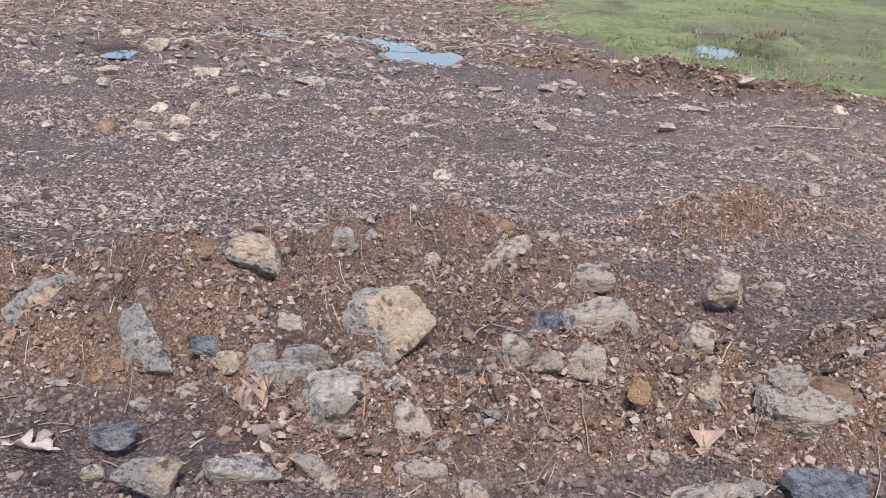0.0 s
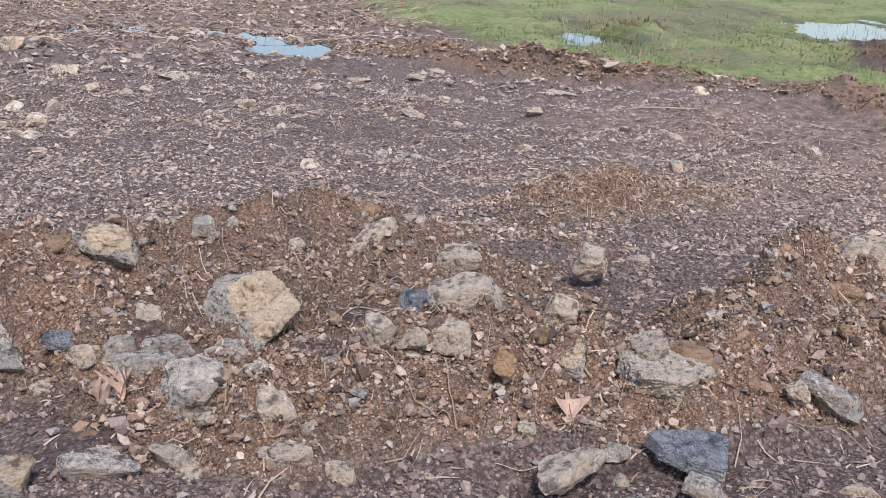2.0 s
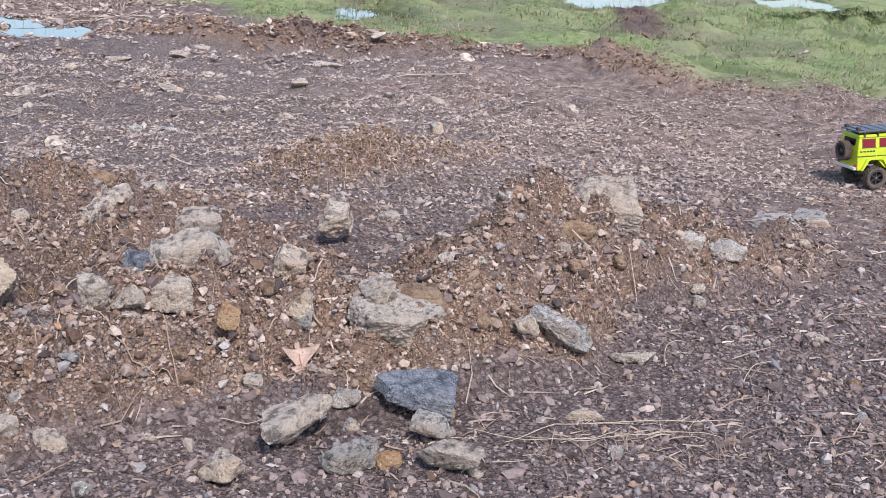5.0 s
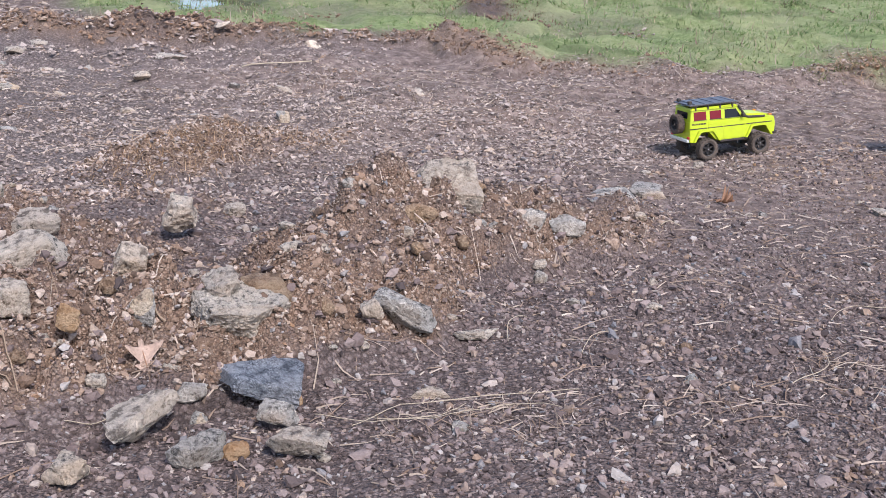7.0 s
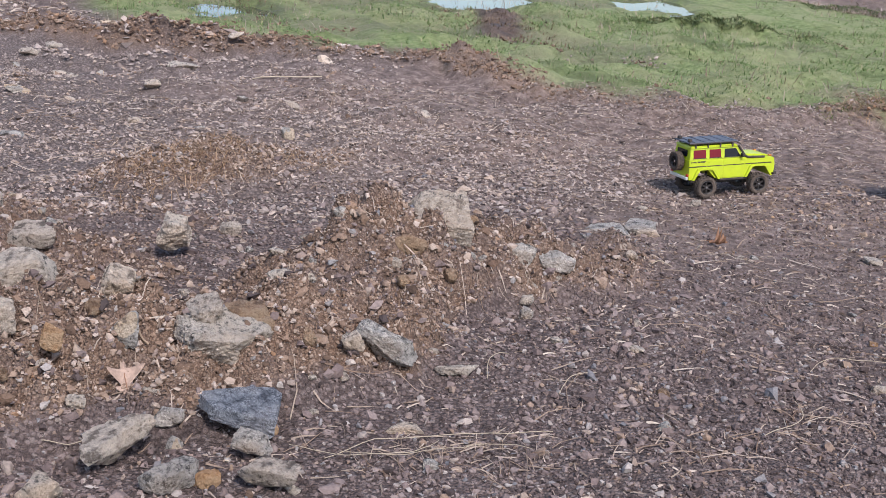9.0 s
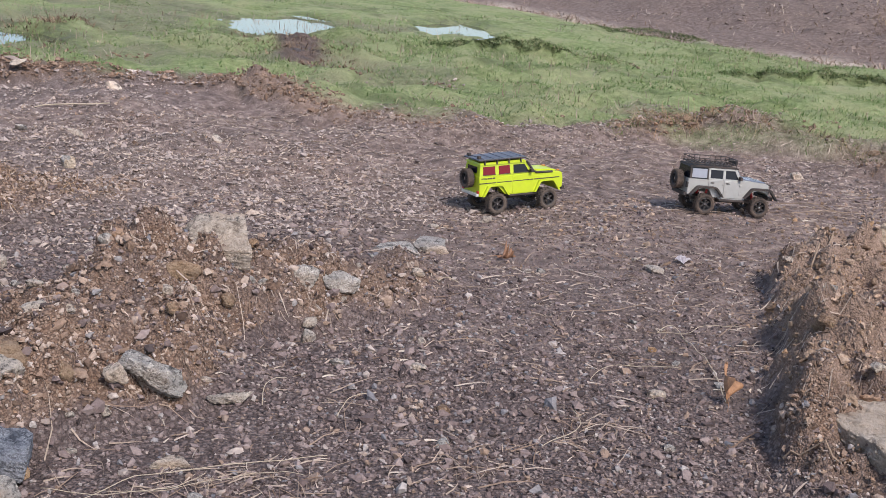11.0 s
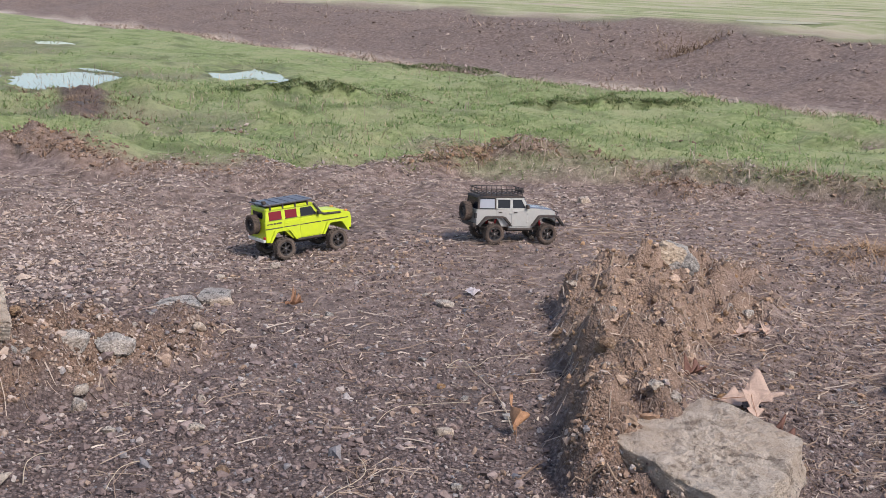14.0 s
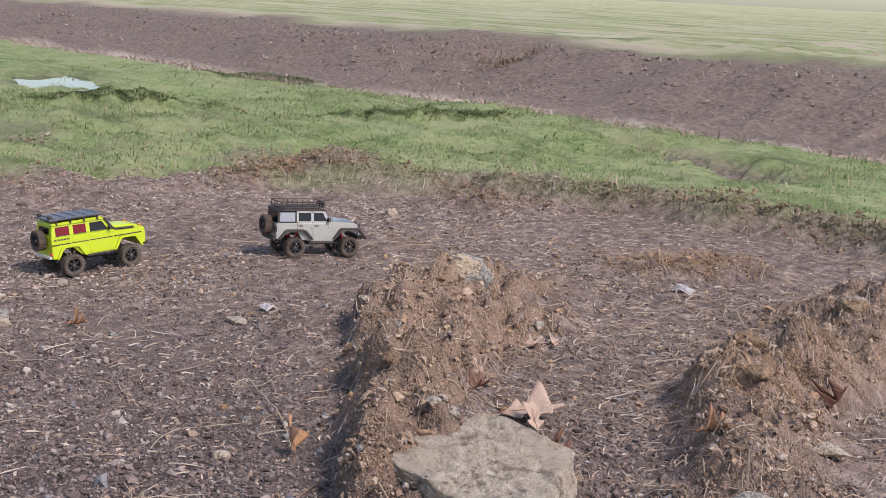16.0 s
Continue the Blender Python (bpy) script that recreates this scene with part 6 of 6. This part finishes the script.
def silver_car():
    car = new("model_car")
    b, r = 0.1565, 0.0555
    running_gear(car, b, r, 0.043, 0.097, MAT_RUBBER, MAT_RED)
    outline = [(-0.255, 0.1)] + arch(-b, r, 0.082, 150, 28, 9) + [(-0.07, 0.084), (0.072, 0.084)] + arch(b, r, 0.086, 152, 40, 9) + [(0.206, 0.12), (0.21, 0.172), (0.198, 0.179), (0.064, 0.19), (0.055, 0.183), (-0.256, 0.183)]
    part("body", prism(outline, 0.083, 0.0022, 0.08, 0.1, 0.19), MAT_SILVER, car, "silver painted tub and bonnet")
    # silver bonnet; its blue-grey is sky reflection put into the colour
    part("bonnet", prism([(0.062, 0.19), (0.198, 0.179), (0.199, 0.184), (0.15, 0.191), (0.062, 0.196)], 0.055, 0.002), MAT_SKY_SHEEN, car, "glossy bonnet panel with reflected sky put into its blue-grey colour")
    # opaque block: shade of the interior put into its near-black colour
    part("cab", prism([(-0.25, 0.182), (-0.243, 0.244), (0.017, 0.246), (0.052, 0.186)], 0.077, 0.002, 0.068, 0.183, 0.246), MAT_PANE, car, "solid cab block with the gloom inside put into its dark colour")
    part("roof", prism([(-0.252, 0.243), (-0.247, 0.254), (0.0, 0.257), (0.027, 0.25), (0.028, 0.245)], 0.073, 0.002), MAT_BLACK, car, "black hard top")
    part("windscreen", prism([(0.0235, 0.242), (0.0565, 0.19), (0.0585, 0.191), (0.0255, 0.243)], 0.062, 0.0), MAT_SKY_SHEEN, car)
    zs, yl, yh = (0.183, 0.246), 0.077, 0.068
    for side in (-1, 1):
        for name, x0, x1, x2, x3 in (("window", -0.132, -0.06, -0.06, -0.132), ("window", -0.046, 0.034, 0.008, -0.046)):
            part(name, plate([(x0, 0.191), (x1, 0.191), (x2, 0.236), (x3, 0.236)], yl, yh, 0.0012, zs, side), MAT_PANE, car)
        part("rear_quarter_window", plate([(-0.237, 0.19), (-0.15, 0.19), (-0.15, 0.237), (-0.233, 0.237)], yl, yh, 0.0015, zs, side), MAT_HAZE, car, "dusty grey plastic side window")
        for x0, x1, lean in ((-0.249, -0.239, 0.004), (-0.15, -0.143, 0)):
            part("pillar", plate([(x0, 0.184), (x1, 0.184), (x1 + lean, 0.244), (x0 + lean, 0.244)], yl, yh, 0.004, zs, side), MAT_BLACK, car)
        for x0, x1, z0, z1, lean in ((-0.142, -0.132, 0.184, 0.244, 0), (-0.06, -0.046, 0.184, 0.244, 0), (-0.142, 0.012, 0.236, 0.244, 0), (-0.142, 0.04, 0.184, 0.191, 0), (0.036, 0.052, 0.184, 0.244, -0.034)):
            part("window_frame", plate([(x0, z0), (x1, z0), (x1 + lean, z1), (x0 + lean, z1)], yl, yh, 0.0035, zs, side), MAT_SILVER, car)
        for x0, x1 in ((-0.139, -0.056), (-0.05, 0.045)):
            door = part("door", plate([(x0 + (0.03 if x0 < -0.1 else 0), 0.092), (x1, 0.092), (x1, 0.181), (x0, 0.181), (x0, 0.14)], 0.083, 0.08, 0.0025, (0.1, 0.19), side, 0.001), MAT_SILVER, car)
            part("door_handle", boxed(x0 + 0.01, x0 + 0.03, side * 0.084 - 0.0035, side * 0.084 + 0.0035, 0.166, 0.171, bevel=0.001), MAT_BLACK, door, "black door handle")
            for z in (0.112, 0.158):
                part("hinge", boxed(x1 - 0.008, x1 + 0.004, side * 0.0845 - 0.003, side * 0.0845 + 0.003, z, z + 0.008, bevel=0.001), MAT_SILVER, door)
        part("mirror", box(boxed(0.03, 0.045, side * 0.088 - 0.012, side * 0.088 + 0.012, 0.19, 0.21, bevel=0.003), 0.034, 0.04, side * 0.079 - 0.006, side * 0.079 + 0.006, 0.188, 0.196), MAT_BLACK, car)
        for cx, a0, a1, rr in ((-b, 160, 12, 0.086), (b, 168, 18, 0.09)):
            top = 0.148 if cx > 0 else 0.142
            outer, inner = squared(cx + 0.006, top + 0.002, 0.092, 0.098, 0.006), squared(cx + 0.006, top, 0.09, 0.096)
            bm = bmesh.new()
            rows = [[bm.verts.new((x, side * y, z)) for (x, z), y in zip((o, o, i, i), (0.078, 0.106, 0.106, 0.078))] for o, i in zip(outer, inner)]
            for p, q in zip(rows, rows[1:]):
                for k in range(4):
                    j = (k + 1) % 4
                    bm.faces.new((p[k], p[j], q[j], q[k]))
            bm.faces.new(rows[0])
            bm.faces.new(rows[-1][::-1])
            part("fender", bm, MAT_BLACK, car, "black flared wheel arch")
        part("side_step", boxed(-0.075, 0.07, side * 0.088 - 0.008, side * 0.088 + 0.008, 0.074, 0.086, bevel=0.003), MAT_BLACK, car)
        part("tail_light", boxed(-0.262, -0.252, side * 0.074 - 0.008, side * 0.074 + 0.008, 0.135, 0.165, bevel=0.002), MAT_BLACK, car)
        bm = bmesh.new()
        lathe(bm, [(0.0005, 0.006), (0.012, 0.005), (0.0145, 0.0), (0.0145, -0.006), (0.0005, -0.006)], 20)
        bm.transform(pose(0.211, side * 0.05, 0.152, 0, 0, -90))
        part("headlight", bm, MAT_LAMP, car, "round clear headlight")
    part("grille", boxed(0.207, 0.213, -0.036, 0.036, 0.128, 0.17, bevel=0.002), MAT_BLACK, car)
    bm = boxed(0.212, 0.24, -0.085, 0.085, 0.092, 0.112, bevel=0.004)
    tube(bm, [(0.23, -0.04, 0.11), (0.246, -0.036, 0.165), (0.246, 0.036, 0.165), (0.23, 0.04, 0.11)], 0.0035)
    part("front_bumper", bm, MAT_BLACK, car, "black front bumper with bull bar")
    part("rear_bumper", boxed(-0.272, -0.253, -0.08, 0.08, 0.09, 0.108, bevel=0.003), MAT_BLACK, car)
    wheel(car, 0, 0, 0, 0.052, 0.04, MAT_RUBBER, "spare_wheel", pose(-0.285, 0.0, 0.165, 0, 0, 90))
    rack = new("roof_rack")
    rack.parent = car
    for z, rad in ((0.264, 0.002), (0.292, 0.0025)):
        part("rail", tube(bmesh.new(), [(-0.235, -0.07, z), (0.012, -0.07, z), (0.018, -0.06, z), (0.018, 0.06, z), (0.012, 0.07, z), (-0.235, 0.07, z), (-0.24, 0.06, z), (-0.24, -0.06, z), (-0.235, -0.07, z)], rad), MAT_BLACK, rack)
    for side in (-1, 1):
        for x in np.linspace(-0.232, 0.01, 9):
            part("upright", tube(bmesh.new(), [(x, side * 0.07, 0.25), (x, side * 0.07, 0.292)], 0.0017), MAT_BLACK, rack)
    for x in np.linspace(-0.225, 0.005, 10):
        part("slat", boxed(x - 0.004, x + 0.004, -0.068, 0.068, 0.262, 0.265), MAT_BLACK, rack)
    for y in (-0.04, 0, 0.04):
        for x in (-0.24, 0.018):
            part("upright", tube(bmesh.new(), [(x, y, 0.262), (x, y, 0.292)], 0.0017), MAT_BLACK, rack)
    for y in (-0.036, -0.012, 0.012, 0.036):
        part("spotlight", boxed(0.016, 0.03, y - 0.009, y + 0.009, 0.268, 0.286, bevel=0.003), MAT_BLACK, rack, "small black roof spotlight")
    return tagged(car, "silver four-door off-road model car with black roof rack", "toy car")


def lime_car():
    car = new("model_car")
    b, r = 0.162, 0.059
    running_gear(car, b, r, 0.046, 0.1, MAT_MUDDY, MAT_BLACK)
    outline = [(-0.262, 0.1), (-b - 0.076, 0.1)] + squared(-b, 0.152, 0.072) + [(-0.085, 0.098), (0.085, 0.098)] + squared(b, 0.156, 0.074) + [(b + 0.078, 0.112)] + [(0.262, 0.112), (0.268, 0.16), (0.262, 0.194), (0.25, 0.2), (0.09, 0.212), (0.078, 0.206), (-0.262, 0.206)]
    part("body", prism(outline, 0.094, 0.0025, 0.088, 0.12, 0.21), MAT_LIME, car, "lime yellow painted body")
    part("bonnet", prism([(0.085, 0.21), (0.245, 0.199), (0.24, 0.206), (0.2, 0.213), (0.085, 0.22)], 0.06, 0.002), MAT_LIME, car, "raised lime bonnet panel")
    part("cab", prism([(-0.258, 0.205), (-0.25, 0.268), (0.034, 0.27), (0.076, 0.208)], 0.085, 0.002, 0.076, 0.206, 0.27), MAT_LIME, car, "lime yellow cab with upright sides")
    part("roof", prism([(-0.255, 0.268), (-0.25, 0.279), (0.02, 0.282), (0.04, 0.272)], 0.079, 0.0025), MAT_LIME, car, "lime yellow roof")
    part("windscreen", prism([(0.0395, 0.265), (0.074, 0.214), (0.0765, 0.215), (0.042, 0.266)], 0.068, 0.0), MAT_SKY_SHEEN, car, "windscreen with a pale sky reflection put into its colour")
    part("rear_window", boxed(-0.2575, -0.254, -0.05, 0.05, 0.222, 0.256), MAT_PANE, car)
    zs, yl, yh = (0.206, 0.27), 0.085, 0.076
    for side in (-1, 1):
        for x0, x1, x2, mat, name in ((-0.235, -0.16, -0.16, MAT_REDPANE, "red-tinted dark window"), (-0.138, -0.068, -0.068, MAT_REDPANE, "red-tinted dark window"), (-0.046, 0.052, 0.024, MAT_PANE, "dark window")):
            pane = part("window", plate([(x0, 0.215), (x1, 0.215), (x2, 0.258), (x0, 0.258)], yl, yh, 0.0012, zs, side), mat, car, name)
            bm = plate([(x0 - 0.003, 0.212), (x1 + 0.004, 0.212), (x1 + 0.004, 0.215), (x0 - 0.003, 0.215)], yl, yh, 0.0022, zs, side)
            part("window_seal", bm, MAT_BLACK, pane)
        part("drip_rail", boxed(-0.252, 0.03, side * 0.078 - 0.004, side * 0.078 + 0.004, 0.267, 0.272, bevel=0.0015), MAT_LIME, car)
        for x0, x1 in ((-0.262, -0.158), (-0.152, -0.06), (-0.054, 0.075), (0.082, 0.245)):
            part("trim_strip", plate([(x0, 0.168), (x1, 0.168), (x1, 0.173), (x0, 0.173)], 0.094, 0.088, 0.0018, (0.12, 0.21), side), MAT_BLACK, car, "thin black side trim")
        for x0, x1 in ((-0.149, -0.058), (-0.055, 0.07)):
            door = part("door", plate([(x0 + (0.045 if x0 < -0.1 else 0), 0.104), (x1, 0.104), (x1, 0.204), (x0, 0.204), (x0, 0.15)], 0.094, 0.088, 0.0012, (0.12, 0.21), side, 0.0006), MAT_LIME, car)
            part("door_handle", boxed(x0 + 0.008, x0 + 0.024, side * 0.0895 - 0.003, side * 0.0895 + 0.003, 0.187, 0.191, bevel=0.001), MAT_LIME, door)
        bars = new("decal")
        bars.parent = car
        for k, (x0, x1) in enumerate([(-0.252 + 0.0075 * n, -0.2475 + 0.0075 * n) for n in range(5)] + [(-0.212, -0.199), (-0.196, -0.183), (-0.18, -0.166)]):
            slant = 0.004 if k < 5 else 0.002
            part("bar", plate([(x0, 0.191), (x1, 0.191), (x1 + slant, 0.199), (x0 + slant, 0.199)], 0.094, 0.088, 0.0012, (0.12, 0.21), side), MAT_BLACK, bars, "black sticker bar")
        part("mirror", box(boxed(0.05, 0.066, side * 0.1 - 0.011, side * 0.1 + 0.011, 0.212, 0.232, bevel=0.003), 0.056, 0.061, side * 0.088 - 0.008, side * 0.088 + 0.008, 0.212, 0.218), MAT_BLACK, car)
        part("side_step", boxed(-0.078, 0.072, side * 0.09 - 0.009, side * 0.09 + 0.009, 0.088, 0.099, bevel=0.003), MAT_BLACK, car)
        part("fender", plate(squared(b, 0.156, 0.074, 0.1, 0.011) + squared(b, 0.156, 0.074, 0.1)[::-1], 0.094, 0.09, 0.011, (0.12, 0.21), side), MAT_LIME, car, "lime wheel arch lip")
        part("fender", plate(squared(-b, 0.152, 0.072, 0.1, 0.011) + squared(-b, 0.152, 0.072, 0.1)[::-1], 0.094, 0.09, 0.011, (0.12, 0.21), side), MAT_LIME, car, "lime wheel arch lip")
        part("headlight", boxed(0.262, 0.27, side * 0.066 - 0.013, side * 0.066 + 0.013, 0.155, 0.182, bevel=0.003), MAT_LAMP, car)
        part("indicator", boxed(0.235, 0.25, side * 0.075 - 0.008, side * 0.075 + 0.008, 0.203, 0.211, bevel=0.002), MAT_AMBER, car, "small amber indicator")
        part("fog_light", boxed(0.262, 0.271, side * 0.07 - 0.012, side * 0.07 + 0.012, 0.118, 0.138, bevel=0.002), MAT_BLACK, car)
        part("tail_light", boxed(-0.27, -0.258, side * 0.08 - 0.009, side * 0.08 + 0.009, 0.118, 0.13, bevel=0.002), MAT_RED, car)
    bm = boxed(0.262, 0.272, -0.048, 0.048, 0.15, 0.19, bevel=0.003)
    part("grille", bm, MAT_BLACK, car)
    bm = boxed(0.262, 0.284, -0.09, 0.09, 0.1, 0.116, bevel=0.004)
    tube(bm, [(0.274, -0.045, 0.11), (0.286, -0.042, 0.185), (0.286, 0.042, 0.185), (0.274, 0.045, 0.11)], 0.004)
    part("front_bumper", bm, MAT_BLACK, car, "black bumper with bull bar")
    part("rear_bumper", boxed(-0.276, -0.258, -0.085, 0.085, 0.1, 0.116, bevel=0.003), MAT_LAMP, car, "pale rear bumper")
    part("snorkel", tube(bmesh.new(), [(0.2, -0.088, 0.203), (0.095, -0.09, 0.208), (0.078, -0.088, 0.216), (0.038, -0.08, 0.272)], 0.0062, 8), MAT_BLACK, car, "black snorkel pipe up the windscreen pillar")
    wheel(car, 0, 0, 0, 0.052, 0.04, MAT_RUBBER, "spare_wheel", pose(-0.288, 0.0, 0.19, 0, 0, 90))
    rack = new("roof_rack")
    rack.parent = car
    part("platform", prism([(-0.262, 0.293), (-0.262, 0.299), (0.028, 0.301), (0.045, 0.291), (0.03, 0.294)], 0.08, 0.0012), MAT_SLATE, rack, "flat slate-blue platform")
    for x in np.linspace(-0.23, 0.005, 5):
        part("slat", boxed(x - 0.002, x + 0.002, -0.079, 0.079, 0.2985, 0.3035), MAT_SLATE, rack)
    for side in (-1, 1):
        part("rail", tube(bmesh.new(), [(-0.262, side * 0.081, 0.293), (0.02, side * 0.081, 0.294), (0.05, side * 0.079, 0.282)], 0.0035), MAT_BLACK, rack)
        for x in np.linspace(-0.225, 0.0, 4):
            part("bracket", boxed(x - 0.004, x + 0.004, side * 0.081 - 0.004, side * 0.081 + 0.004, 0.268, 0.295, bevel=0.001), MAT_BLACK, rack)
    for y in (-0.055, 0.055):
        part("spotlight", boxed(-0.256, -0.238, y - 0.01, y + 0.01, 0.3, 0.316, bevel=0.003), MAT_BLACK, rack, "small black work light")
    return tagged(car, "lime yellow boxy off-road model car with slate roof platform", "toy car")


def settled(car, x, y, yaw, base, track, size):
    """Sets a car down so that its four wheels stand on the soil."""
    c, s = math.cos(radians(yaw)), math.sin(radians(yaw))
    base, track = base * size, track * size
    z = {}
    for sx in (-1, 1):
        for sy in (-1, 1):
            z[sx, sy] = ground_z(x + sx * base * c - sy * track * s, y + sx * base * s + sy * track * c)
    pitch = math.degrees(math.atan2((z[1, 1] + z[1, -1] - z[-1, 1] - z[-1, -1]) / 2, 2 * base))
    roll = math.degrees(math.atan2((z[1, 1] + z[-1, 1] - z[1, -1] - z[-1, -1]) / 2, 2 * track))
    car.matrix_world = pose(x, y, sum(z.values()) / 4 + 0.003, 0, 0, yaw) @ pose(0, 0, 0, roll, -pitch, 0) @ Matrix.Diagonal((size, size, size, 1))
    return car


settled(lime_car(), 3.61, 4.57, -1, 0.162, 0.1, 0.88)
settled(silver_car(), 4.66, 4.24, -17, 0.1565, 0.097, 0.94)
